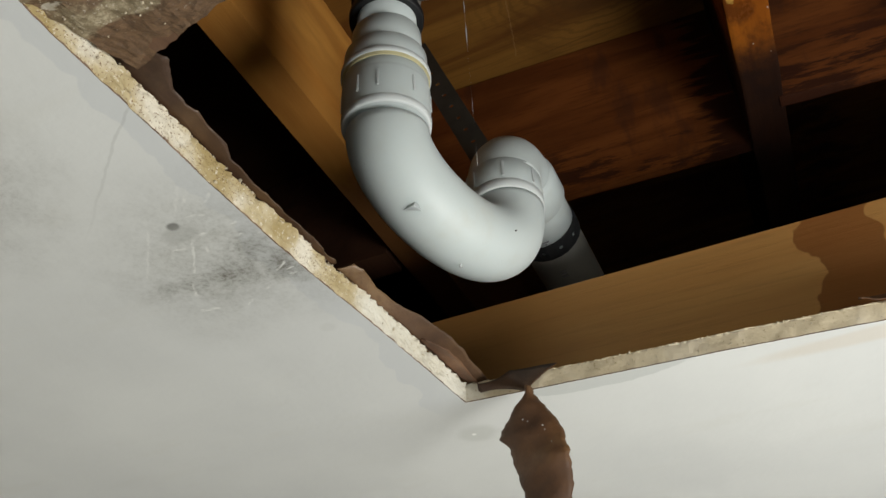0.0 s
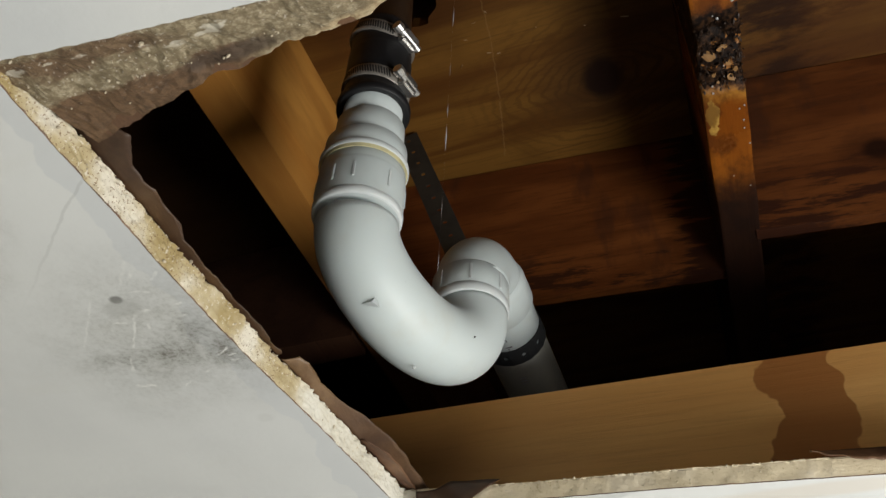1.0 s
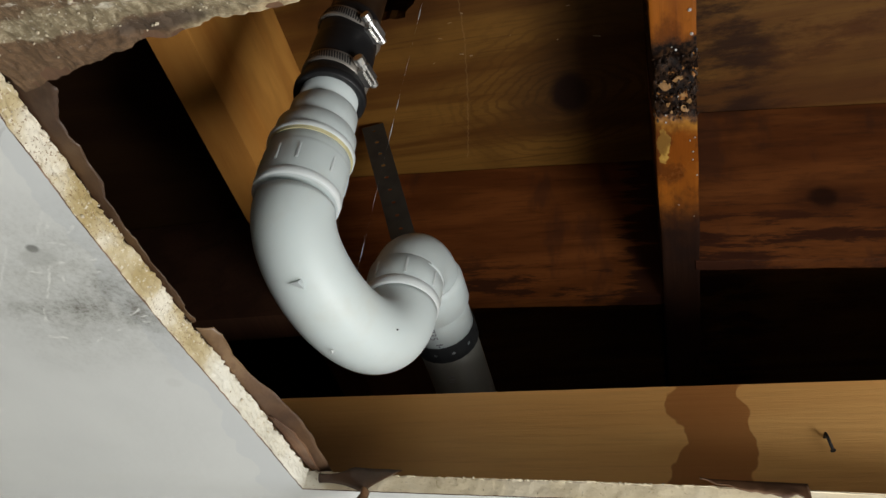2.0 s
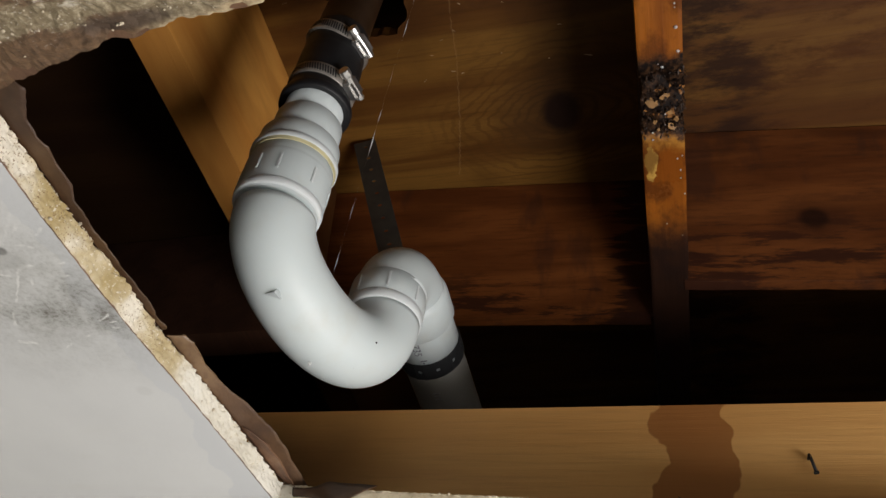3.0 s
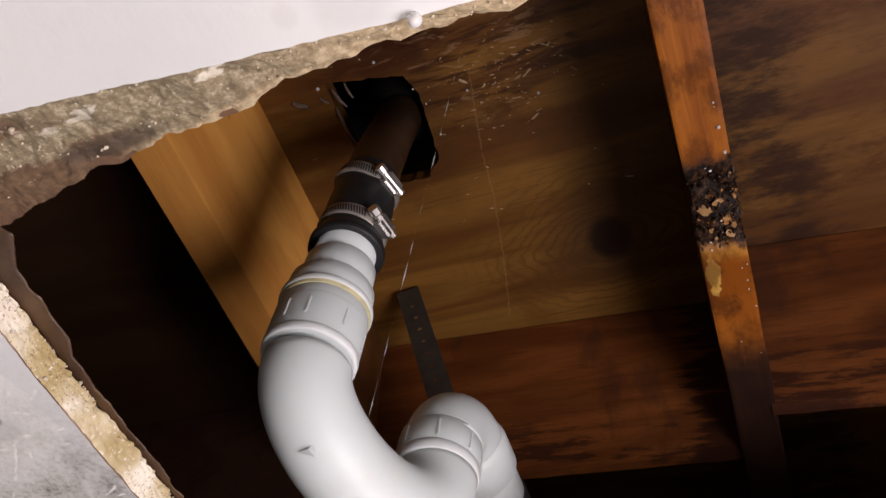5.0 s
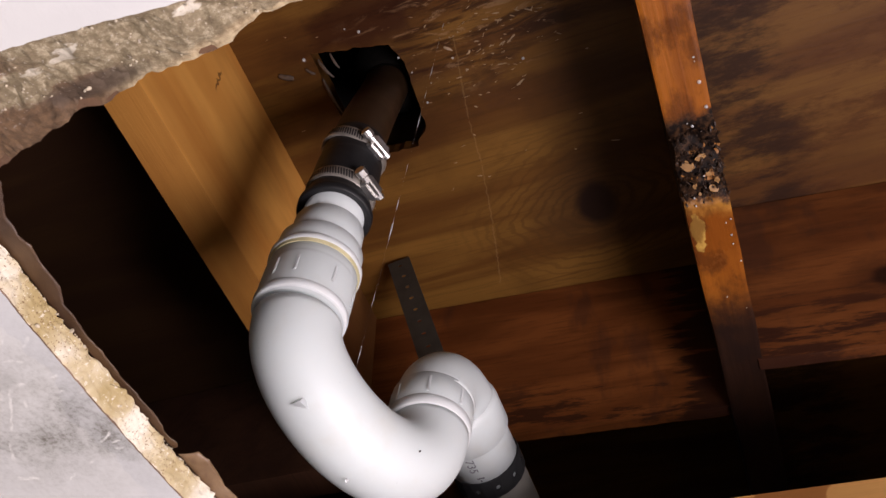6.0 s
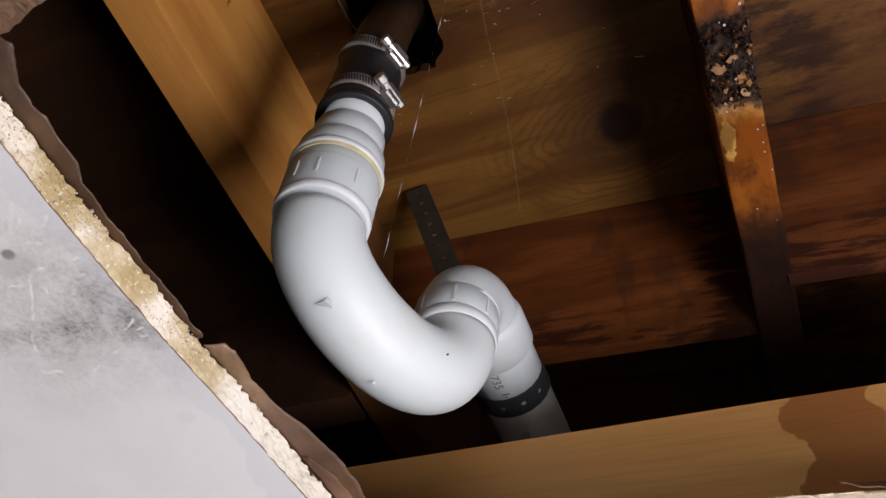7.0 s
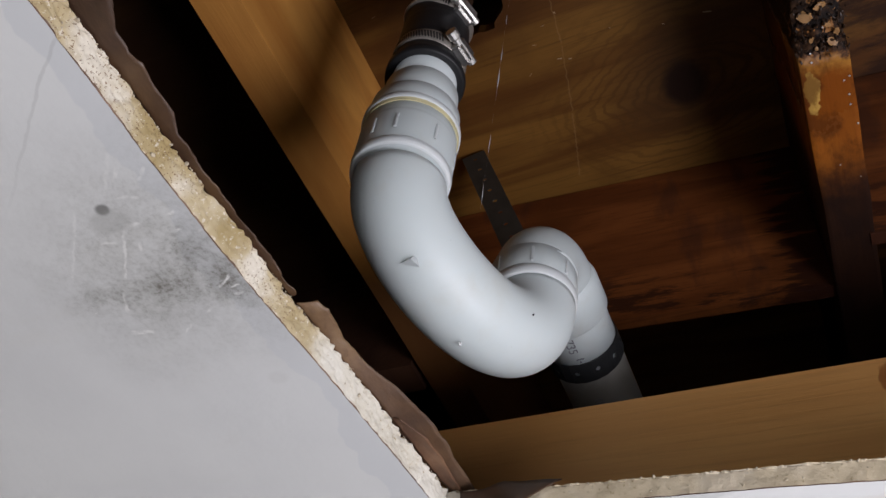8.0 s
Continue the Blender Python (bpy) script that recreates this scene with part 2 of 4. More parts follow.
def paper_material(name="brown_paper", k=(1.0, 1.0, 1.0), crisp=1.0):
    n = Nodes(name)
    fibre = n.noise(240.0, 5.0, (1, 0.5, 1), rough=0.7)
    tone = n.noise(32.0, 4.0)
    r, g, b = k
    colour = n.ramp(tone, (0.34, (0.075 * r, 0.037 * g, 0.020 * b)), (0.55, (0.14 * r, 0.074 * g, 0.038 * b)), (0.7, (0.22 * r, 0.13 * g, 0.07 * b)))
    colour = n.mix(n.math("MULTIPLY", n.band(fibre, 0.5, 0.7), 0.4), colour, (0.07, 0.035, 0.02))
    return n.end(colour, n.math("MULTIPLY_ADD", tone, -0.5, 0.75), fibre, 0.5, 0.001)


def pvc_material(name, tint=(0.60, 0.66, 0.655), dirt=0.35, rough=0.44):
    n = Nodes(name)
    smear = n.noise(26.0, 5.0, shift=(3, 1, 0))
    speck = n.noise(210.0, 3.0, rough=0.6)
    low = tuple(c * 0.72 for c in tint)
    colour = n.mix(n.math("MULTIPLY", n.band(smear, 0.5, 0.78), dirt), tint, (0.50, 0.48, 0.40))
    colour = n.mix(n.math("MULTIPLY", n.band(speck, 0.73, 0.78), 0.5), colour, low)
    for place, r, ragged, amount in (((-0.113, 0.374, 2.490), 0.0030, 1.8, 0.75), ((-0.119, 0.366, 2.487), 0.0012, 1.0, 0.6), ((-0.098, 0.398, 2.500), 0.0010, 0.6, 0.7), ((-0.160, 0.378, 2.447), 0.005, 1.8, 0.5), ((-0.150, 0.322, 2.477), 0.006, 1.6, 0.35), ((-0.112, 0.412, 2.583), 0.0012, 0.8, 0.6)):
        colour = n.mix(n.math("MULTIPLY", n.spot(place, (r, r, r), ragged, 300.0, 0.25), amount), colour, (0.16, 0.15, 0.12))
    yellow = n.spot((-0.128, 0.40, 2.447), (0.022, 0.03, 0.012), 1.0, 60.0, 0.6)
    colour = n.mix(n.math("MULTIPLY", yellow, 0.35), colour, (0.58, 0.50, 0.33))
    n.bsdf.inputs["Subsurface Weight"].default_value = 0.45
    n.bsdf.inputs["Subsurface Scale"].default_value = 0.02
    n.bsdf.inputs["Subsurface Radius"].default_value = (1.0, 0.95, 0.9)
    return n.end(colour, n.math("MULTIPLY_ADD", smear, 0.25, rough - 0.1), n.math("ADD", n.math("MULTIPLY", speck, 0.25), n.noise(60.0)), 0.06, 0.001)


def plain(name, colour, rough, metal=0.0, grain=120.0, amount=0.35, depth=0.0006, strength=0.25):
    n = Nodes(name)
    g = n.noise(grain, 5.0)
    col = n.mix(n.math("MULTIPLY", n.band(g, 0.4, 0.7), amount), colour, tuple(c * 0.5 for c in colour))
    return n.end(col, n.math("MULTIPLY_ADD", g, 0.2, rough - 0.1), g, strength, depth, metal)


def beam_stains_shade(n):
    x, z = n.axis(0), n.axis(2)
    wob = n.noise(24.0, 3.0, (1, 1, 1), (2, 0, 3))
    left = n.math("MULTIPLY_ADD", wob, 0.07, 0.053)
    right = n.math("MULTIPLY_ADD", n.noise(26.0, 2.5, shift=(8, 0, 0)), 0.035, 0.118)
    soak = n.math("MULTIPLY", n.band(n.math("SUBTRACT", x, left), -0.0015, 0.0015), n.band(n.math("SUBTRACT", right, x), -0.0008, 0.0008))
    low = n.math("MULTIPLY", n.band(n.math("MULTIPLY_ADD", wob, 0.02, 2.452), z, 2.455), n.band(x, 0.13, 0.15))
    # left end: wet wood plus the shadow on it, both as darker colour
    corner = n.spot((-0.20, 0.508, 2.45), (0.08, 0.05, 0.06), 0.5, 18.0, 0.6)
    return ((n.math("MULTIPLY", soak, 0.8), (0.26, 0.090, 0.022), 0.4), (n.math("MULTIPLY", corner, 0.6), (0.10, 0.05, 0.022), 0.5))


def batten_stains(n):
    x, y = n.axis(0), n.axis(1)
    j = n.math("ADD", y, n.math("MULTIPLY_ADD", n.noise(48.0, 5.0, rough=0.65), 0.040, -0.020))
    fleck = n.noise(62.0, 4.0, (1, 1, 1), (4, 4, 0), 0.6)
    cloud = n.noise(38.0, 5.0, (1, 0.6, 1), (2, 6, 0), 0.65)
    honey = n.math("MULTIPLY", n.band(j, 0.396, 0.402), n.band(j, 0.50, 0.425))
    rot = n.math("MULTIPLY", n.band(j, 0.322, 0.332), n.band(j, 0.404, 0.396))
    # black wet end; past the blocking the same black stands for shade
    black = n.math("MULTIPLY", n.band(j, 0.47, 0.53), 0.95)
    pale = n.math("MULTIPLY", rot, n.band(fleck, 0.625, 0.64))
    light = n.math("MULTIPLY", n.spot((0.0945, 0.428, 2.71), (0.0052, 0.016, 0.05), 2.4, 75.0, 0.08), honey)
    top = n.math("MULTIPLY", n.band(j, 0.420, 0.399), honey)
    bruise = n.math("MULTIPLY", n.band(cloud, 0.45, 0.62), 0.75)
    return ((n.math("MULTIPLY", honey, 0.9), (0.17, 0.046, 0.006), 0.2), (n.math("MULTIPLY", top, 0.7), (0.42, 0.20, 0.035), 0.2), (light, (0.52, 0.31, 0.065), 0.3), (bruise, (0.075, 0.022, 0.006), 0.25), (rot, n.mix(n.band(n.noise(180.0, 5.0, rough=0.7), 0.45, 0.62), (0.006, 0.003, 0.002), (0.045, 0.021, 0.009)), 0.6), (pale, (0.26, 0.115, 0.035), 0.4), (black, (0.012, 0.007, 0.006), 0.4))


def subfloor_stains_shade(n):
    x, y = n.axis(0), n.axis(1)
    place = (0.006, 0.478, 2.90)
    knot = n.spot(place, (0.020, 0.024, 0.05), 0.5, 40.0, 0.3)
    halo = n.spot(place, (0.055, 0.05, 0.05), 0.7, 24.0, 0.6)
    d = n.vec("LENGTH", n.vec("DIVIDE", n.vec("SUBTRACT", n.where, place), (0.055, 0.038, 0.1)), (0, 0, 0))
    rings = n.math("SINE", n.math("MULTIPLY", n.math("ADD", d, n.math("MULTIPLY", n.noise(11.0, 5.0, (0.6, 1.2, 1)), 2.2)), 24.0))
    ring = n.math("MULTIPLY", n.band(rings, 0.1, 0.95), n.math("MULTIPLY", n.band(d, 3.6, 0.6), 0.75))
    soak = n.noise(11.0, 5.0, (0.5, 1.0, 1), (1, 6, 0), 0.65)
    wet = n.math("MULTIPLY", n.band(soak, 0.52, 0.66), n.band(y, 0.42, 0.30))
    by_hole = n.spot((-0.175, 0.29, 2.90), (0.085, 0.10, 0.05), 0.9, 22.0, 0.4)
    feather = n.noise(26.0, 6.0, (0.40, 1.2, 1), (3, 2, 0), 0.72)
    beside = n.math("MULTIPLY", n.band(x, 0.09, 0.11), n.band(n.math("MULTIPLY_ADD", feather, -0.12, x), 0.17, 0.11))
    streak = n.noise(52.0, 6.0, (0.22, 1.3, 1), (1, 7, 0), 0.7, 0.6)
    torn = n.math("MULTIPLY", n.band(streak, 0.47, 0.60), n.spot((-0.085, 0.255, 2.90), (0.14, 0.062, 0.05), 1.4, 18.0, 0.5))
    fray = n.math("MULTIPLY", n.band(n.noise(85.0, 6.0, (0.30, 1.2, 1), (6, 1, 0), 0.75, 0.8), 0.56, 0.62), n.spot((-0.065, 0.265, 2.90), (0.10, 0.050, 0.05), 1.4, 22.0, 0.5))
    # beside the wet joist: soak stain and the joist's soft shadow together
    soak_shade = n.spot((0.055, 0.42, 2.90), (0.060, 0.16, 0.05), 1.3, 14.0, 0.45)
    # whole east bay mixed towards a darker, redder brown
    right = n.math("MULTIPLY", n.math("MULTIPLY_ADD", n.band(feather, 0.48, 0.66), 0.5, 0.5), n.band(x, 0.09, 0.11))
    thread = 0.0
    for a, b in zip(((-0.075, 0.265), (-0.090, 0.349), (-0.094, 0.399), (-0.107, 0.472)), ((-0.090, 0.349), (-0.094, 0.399), (-0.107, 0.472), (-0.124, 0.548))):
        thread = n.math("MAXIMUM", thread, n.stroke(*a, *b, 0.0006, 0.0010))
    # x under -0.29: shade of the west bay is put into the colour
    return ((ring, (0.085, 0.036, 0.008), 0.5), (n.math("MULTIPLY", wet, 0.75), (0.06, 0.024, 0.011), 0.3), (n.math("MULTIPLY", by_hole, 0.55), (0.045, 0.017, 0.006), 0.4), (n.math("MULTIPLY", n.spot((-0.151, 0.219, 2.90), (0.055, 0.026, 0.05), 1.3, 30.0, 0.25), 0.75), (0.038, 0.012, 0.005), 0.4), (n.math("MULTIPLY", right, 0.85), (0.058, 0.0175, 0.0038), 0.6), (n.math("MULTIPLY", n.band(x, -0.29, -0.33), 0.85), (0.030, 0.014, 0.008), 0.6), (n.math("MULTIPLY", n.math("MULTIPLY", n.band(feather, 0.36, 0.56), beside), 0.9), (0.022, 0.008, 0.003), 0.6), (n.math("MULTIPLY", torn, 0.8), (0.030, 0.010, 0.005), 0.25), (n.math("MULTIPLY", fray, 0.45), (0.30, 0.18, 0.09), 0.4), (n.math("MULTIPLY", soak_shade, 0.4), (0.020, 0.008, 0.005), 0.4), (n.math("MULTIPLY", halo, 0.4), (0.07, 0.035, 0.015), 0.5), (knot, (0.025, 0.012, 0.008), 0.4), (n.math("MULTIPLY", thread, 0.2), (0.34, 0.22, 0.10), 0.5))


def joist_marks_shade(n):
    slant = n.math("ADD", n.math("MULTIPLY", n.math("SUBTRACT", n.axis(2), 2.841), 0.25), n.math("SUBTRACT", n.axis(1), 0.217))
    ragged = n.math("ABSOLUTE", n.math("ADD", slant, n.math("MULTIPLY_ADD", n.noise(160.0, 4.0, (0.4, 1, 1)), 0.014, -0.007)))
    nick = n.math("MULTIPLY", n.math("SUBTRACT", 1.0, n.band(ragged, 0.0008, 0.0024)), n.spot((-0.278, 0.217, 2.841), (0.05, 0.016, 0.014), 0.6, 90.0, 0.3))
    # dimmer look of the underside is mixed into the colour
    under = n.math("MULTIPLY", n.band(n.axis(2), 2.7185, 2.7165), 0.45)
    old = n.math("MULTIPLY", n.band(n.noise(12.0, 4.0, (1, 0.3, 1), (0, 8, 0)), 0.5, 0.62), 0.35)
    # far end of the joist: shade painted as dark brown
    damp_or_shade = n.math("MULTIPLY", n.band(n.math("MULTIPLY_ADD", n.noise(16.0, 5.0, (1, 0.5, 1), (5, 2, 0), 0.65), 0.09, n.axis(1)), 0.50, 0.56), 0.8)
    return ((old, (0.30, 0.105, 0.018), 0.6), (under, (0.34, 0.13, 0.024), 0.6), (n.math("MULTIPLY", nick, 0.8), (0.10, 0.035, 0.010), 0.6), (damp_or_shade, (0.10, 0.040, 0.018), 0.5))


def block_stains_shade(n):
    z = n.axis(2)
    feather = n.noise(34.0, 6.0, (0.25, 0.5, 1.6), (1, 2, 5), 0.72)
    low = n.math("MULTIPLY", n.band(feather, 0.50, 0.58), n.band(z, 2.80, 2.745))
    drip = n.math("MULTIPLY", n.band(n.noise(20.0, 4.0, (1.2, 1, 0.4)), 0.55, 0.66), 0.5)
    # east board darker over its whole length, unevenly feathered
    soaked = n.math("MULTIPLY", n.band(n.axis(0), 0.09, 0.11), n.math("MULTIPLY_ADD", n.band(feather, 0.42, 0.62), 0.4, 0.25))
    x = n.axis(0)
    brush = n.noise(60.0, 6.0, (0.18, 0.5, 1.5), (2, 4, 1), 0.7)
    tips = n.math("MULTIPLY", n.band(n.math("MULTIPLY_ADD", brush, 0.16, x), 0.125, 0.145), n.band(x, 0.10, 0.09))
    # diagonal dark corner: feathered soak with the joist's shadow edge painted in
    crown = n.math("MULTIPLY", n.band(n.math("ADD", n.math("MULTIPLY", x, 0.9), n.math("MULTIPLY_ADD", brush, 0.10, z)), 2.885, 2.945), n.band(x, 0.10, 0.09))
    eye = n.spot((0.2425, 0.5655, 2.784), (0.013, 0.03, 0.012), 0.5, 60.0, 0.35)
    whorl = n.spot((0.245, 0.566, 2.784), (0.034, 0.05, 0.022), 0.9, 40.0, 0.5)
    return ((n.math("MULTIPLY", crown, 0.3), (0.022, 0.009, 0.006), 0.45), (n.math("MULTIPLY", tips, 0.85), (0.018, 0.007, 0.005), 0.45), (soaked, (0.045, 0.016, 0.008), 0.45), (n.math("MULTIPLY", low, 0.8), (0.030, 0.011, 0.007), 0.45), (drip, (0.05, 0.02, 0.012), 0.5), (n.math("MULTIPLY", whorl, 0.45), (0.030, 0.011, 0.006), 0.5), (n.math("MULTIPLY", eye, 0.8), (0.014, 0.006, 0.004), 0.5))


PAINT, GYPSUM, BROKEN, PAPER = paint_material(), gypsum_material(), broken_material(), paper_material()
PAPER_PALE = paper_material("pale_paper", (1.2, 1.15, 1.15), 0.35)
PAPER_FLAP = paper_material("soaked_paper", (0.85, 0.78, 0.62))
PAPER_WET = paper_material("wet_paper", (0.46, 0.43, 0.36))
PAPER_TAN = paper_material("tan_paper", (0.80, 0.82, 0.76), 0.35)
# the third is the same plastic with shade put into its colour
PVC, PVC_RIM, PVC_SHADED = pvc_material("white_pvc"), pvc_material("white_pvc_rim", (0.75, 0.80, 0.79), 0.15), pvc_material("shaded_pvc", (0.19, 0.185, 0.165), 0.5, 0.5)
RUBBER = plain("black_rubber", (0.009, 0.009, 0.010), 0.55, 0.0, 90.0)
STEEL = plain("stainless_steel", (0.80, 0.79, 0.76), 0.42, 1.0, 140.0, 0.3)
BAND_STEEL = plain("dull_steel", (0.36, 0.33, 0.29), 0.45, 0.5, 160.0, 0.5)
# near-black with hardly any sheen: darkness above the drain hole as a colour
SHADE_BLACK = plain("shade_black", (0.004, 0.0035, 0.003), 0.9)
SHADE_BLACK.node_tree.nodes["Principled BSDF"].inputs["Specular IOR Level"].default_value = 0.05
TAIL = plain("brown_tailpiece", (0.028, 0.014, 0.006), 0.35, 0.0, 40.0, 0.6)
DARK = plain("dark_slot", (0.02, 0.02, 0.02), 0.6)
STRAP_BLACK = plain("black_strap", (0.022, 0.023, 0.024), 0.45)
STRAP_GREY = plain("weathered_strap", (0.034, 0.032, 0.026), 0.6, 0.0, 60.0, 0.6)
GLUE = plain("yellow_cement", (0.62, 0.57, 0.33), 0.4)
CRUMB = plain("gypsum_crumb", (0.52, 0.45, 0.33), 0.85, 0.0, 300.0, 0.7)
FIBRE = plain("pale_fibre", (0.34, 0.24, 0.14), 0.4)
SHRED = plain("frayed_veneer", (0.12, 0.09, 0.07), 0.5, 0.0, 300.0, 0.8)
FLAKE = plain("tan_flake", (0.34, 0.185, 0.07), 0.45, 0.0, 200.0, 0.5)
ROT = plain("wet_rot", (0.030, 0.014, 0.006), 0.5, 0.0, 150.0, 0.8)
INK = plain("grey_ink", (0.22, 0.22, 0.24), 0.6)
JOIST_ORANGE = wood("orange_joist", (0.68, 0.325, 0.070), (0.57, 0.245, 0.047), "Y", joist_marks_shade, 0.6, (0.3, 0, 0.1), 0.2, 0.14, 0.2)
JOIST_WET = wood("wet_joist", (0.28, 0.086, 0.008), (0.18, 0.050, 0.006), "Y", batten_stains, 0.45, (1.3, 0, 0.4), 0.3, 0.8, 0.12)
BEAM_TAN = wood("tan_beam", (0.66, 0.36, 0.115), (0.56, 0.285, 0.082), "X", beam_stains_shade, 0.6, (0, 2.3, 0.2), 0.15, 0.5)
BLOCK_RED = wood("red_brown_block", (0.205, 0.066, 0.016), (0.122, 0.036, 0.009), "X", block_stains_shade, 0.55, (0, 0.7, 0.9), 0.45, 1.0, 0.1)
PLY = wood("plywood", (0.188, 0.089, 0.017), (0.102, 0.040, 0.008), "X", subfloor_stains_shade, 0.5, (0.4, 1.1, 0), 0.35, 0.8, 0.15)
# darker timber copy for joists and blocking in shade, dimness in the colour
SHADED_WOOD = wood("shaded_wood", (0.14, 0.06, 0.03), (0.09, 0.038, 0.02), "Y", None, 0.6, (4, 0, 1), 0.4)
WALL = plain("wall_paint", (0.80, 0.79, 0.76), 0.7, 0.0, 8.0, 0.2)
BOUNCE_FLOOR = plain("bounce_floor", (0.74, 0.72, 0.68), 0.6, 0.0, 20.0, 0.2)
TUB = plain("tub_underside", (0.16, 0.10, 0.05), 0.6, 0.0, 30.0, 0.6)


def water_material():
    n = Nodes("water")
    # partly opaque white body puts the drops' glint into their colour
    n.bsdf.inputs["Transmission Weight"].default_value = 0.6
    n.bsdf.inputs["IOR"].default_value = 1.33
    return n.end((0.95, 0.96, 0.96), 0.12)


WATER = water_material()


# ---- building helpers ----
def part(name, bm, mats, parent=None, label="", smooth=False):
    """Links a bmesh, given in world places, as one mesh object under a thing or part."""
    data = bpy.data.meshes.new(name)
    if parent is not None:
        bmesh.ops.translate(bm, verts=bm.verts, vec=-anchor(parent))
    bm.normal_update()
    for f in bm.faces:
        f.smooth = smooth
    bm.to_mesh(data)
    bm.free()
    for m in mats if isinstance(mats, (list, tuple)) else [mats]:
        data.materials.append(m)
    ob = new(name, data)
    ob.parent = parent
    if label:
        ob["label"] = label
    return ob


def anchor(ob):
    """World place of an unturned thing or part."""
    p = Vector(ob.location)
    while ob.parent is not None:
        ob = ob.parent
        p += Vector(ob.location)
    return p


def thing(name, place, label, category, group="", kind=""):
    ob = new(name)
    ob.location = place
    ob.empty_display_size = 0.03
    return tagged(ob, label, category, group, kind)


def box(x0, x1, y0, y1, z0, z1, bevel=0.0):
    bm = bmesh.new()
    bmesh.ops.create_cube(bm, size=1.0, matrix=Matrix.LocRotScale(((x0 + x1) / 2, (y0 + y1) / 2, (z0 + z1) / 2), None, (x1 - x0, y1 - y0, z1 - z0)))
    if bevel:
        bmesh.ops.bevel(bm, geom=bm.edges[:], offset=bevel, segments=2, affect="EDGES")
    return bm


def sweep(rings, closed_ends=True, mat_of=None):
    """Skin through rings of equally many points."""
    bm = bmesh.new()
    rows = [[bm.verts.new(p) for p in ring] for ring in rings]
    k = len(rows[0])
    for i, (a, b) in enumerate(zip(rows, rows[1:])):
        for j in range(k):
            f = bm.faces.new((a[j], a[(j + 1) % k], b[(j + 1) % k], b[j]))
            if mat_of:
                f.material_index = mat_of(i)
    if closed_ends:
        bm.faces.new(rows[0][::-1])
        bm.faces.new(rows[-1])
    bmesh.ops.recalc_face_normals(bm, faces=bm.faces)
    return bm


def ring(centre, axis, radius, segs=48, start=None):
    axis = Vector(axis).normalized()
    u = Vector(start) if start is not None else axis.orthogonal().normalized()
    u = (u - axis * u.dot(axis)).normalized()
    v = axis.cross(u)
    return [Vector(centre) + radius * (math.cos(a) * u + math.sin(a) * v) for a in (2 * math.pi * i / segs for i in range(segs))]


def lathe(base, axis, profile, segs=56):
    """Turned piece: profile of (distance along axis, radius)."""
    axis = Vector(axis).normalized()
    start = axis.orthogonal()
    return sweep([ring(Vector(base) + axis * s, axis, r, segs, start) for s, r in profile])


def rounded(profile, r=0.0012):
    """Breaks the corners of a lathe profile."""
    out = [profile[0]]
    for a, b, c in zip(profile, profile[1:], profile[2:]):
        p, q, s = Vector(a), Vector(b), Vector(c)
        for o, w in ((p, 1), (s, 1)):
            d = o - q
            out.append(tuple(q + d.normalized() * min(r, d.length * 0.45)))
    out.append(profile[-1])
    return out


def grid(rows, thickness=0.0, mat_index=0):
    """Open sheet through rows of points; with thickness it gets a back and rims."""
    bm = bmesh.new()
    vs = [[bm.verts.new(p) for p in r] for r in rows]
    for a, b in zip(vs, vs[1:]):
        for j in range(len(a) - 1):
            bm.faces.new((a[j], a[j + 1], b[j + 1], b[j])).material_index = mat_index
    if thickness:
        bm.normal_update()
        bmesh.ops.solidify(bm, geom=bm.faces[:], thickness=thickness)
    return bm


def wobble(p, scale, amount, seed=0.0):
    return noise.noise(Vector(p) * scale + Vector((seed, seed * 0.7, 0))) * amount


# ---- the room below ----
CEIL, BOARD = 2.40, 0.0127
# unseen room, kept pale and small so that its bounce fills the shade
X0, X1, Y0, Y1 = -1.3, 1.35, -1.2, 1.7
tagged(part("floor", box(X0, X1, Y0, Y1, -0.1, 0.0), BOUNCE_FLOOR), "unseen pale floor of the room below, bounces light up", "floor", kind="structure")
for wname, b in (("wall_west", (X0 - 0.1, X0, Y0, Y1)), ("wall_east", (X1, X1 + 0.1, Y0, Y1)), ("wall_south", (X0 - 0.1, X1 + 0.1, Y0 - 0.1, Y0)), ("wall_north", (X0 - 0.1, X1 + 0.1, Y1, Y1 + 0.1))):
    tagged(part(wname, box(*b, 0.0, 3.1), WALL), "unseen off-white wall of the room, bounces light", "wall", kind="structure")

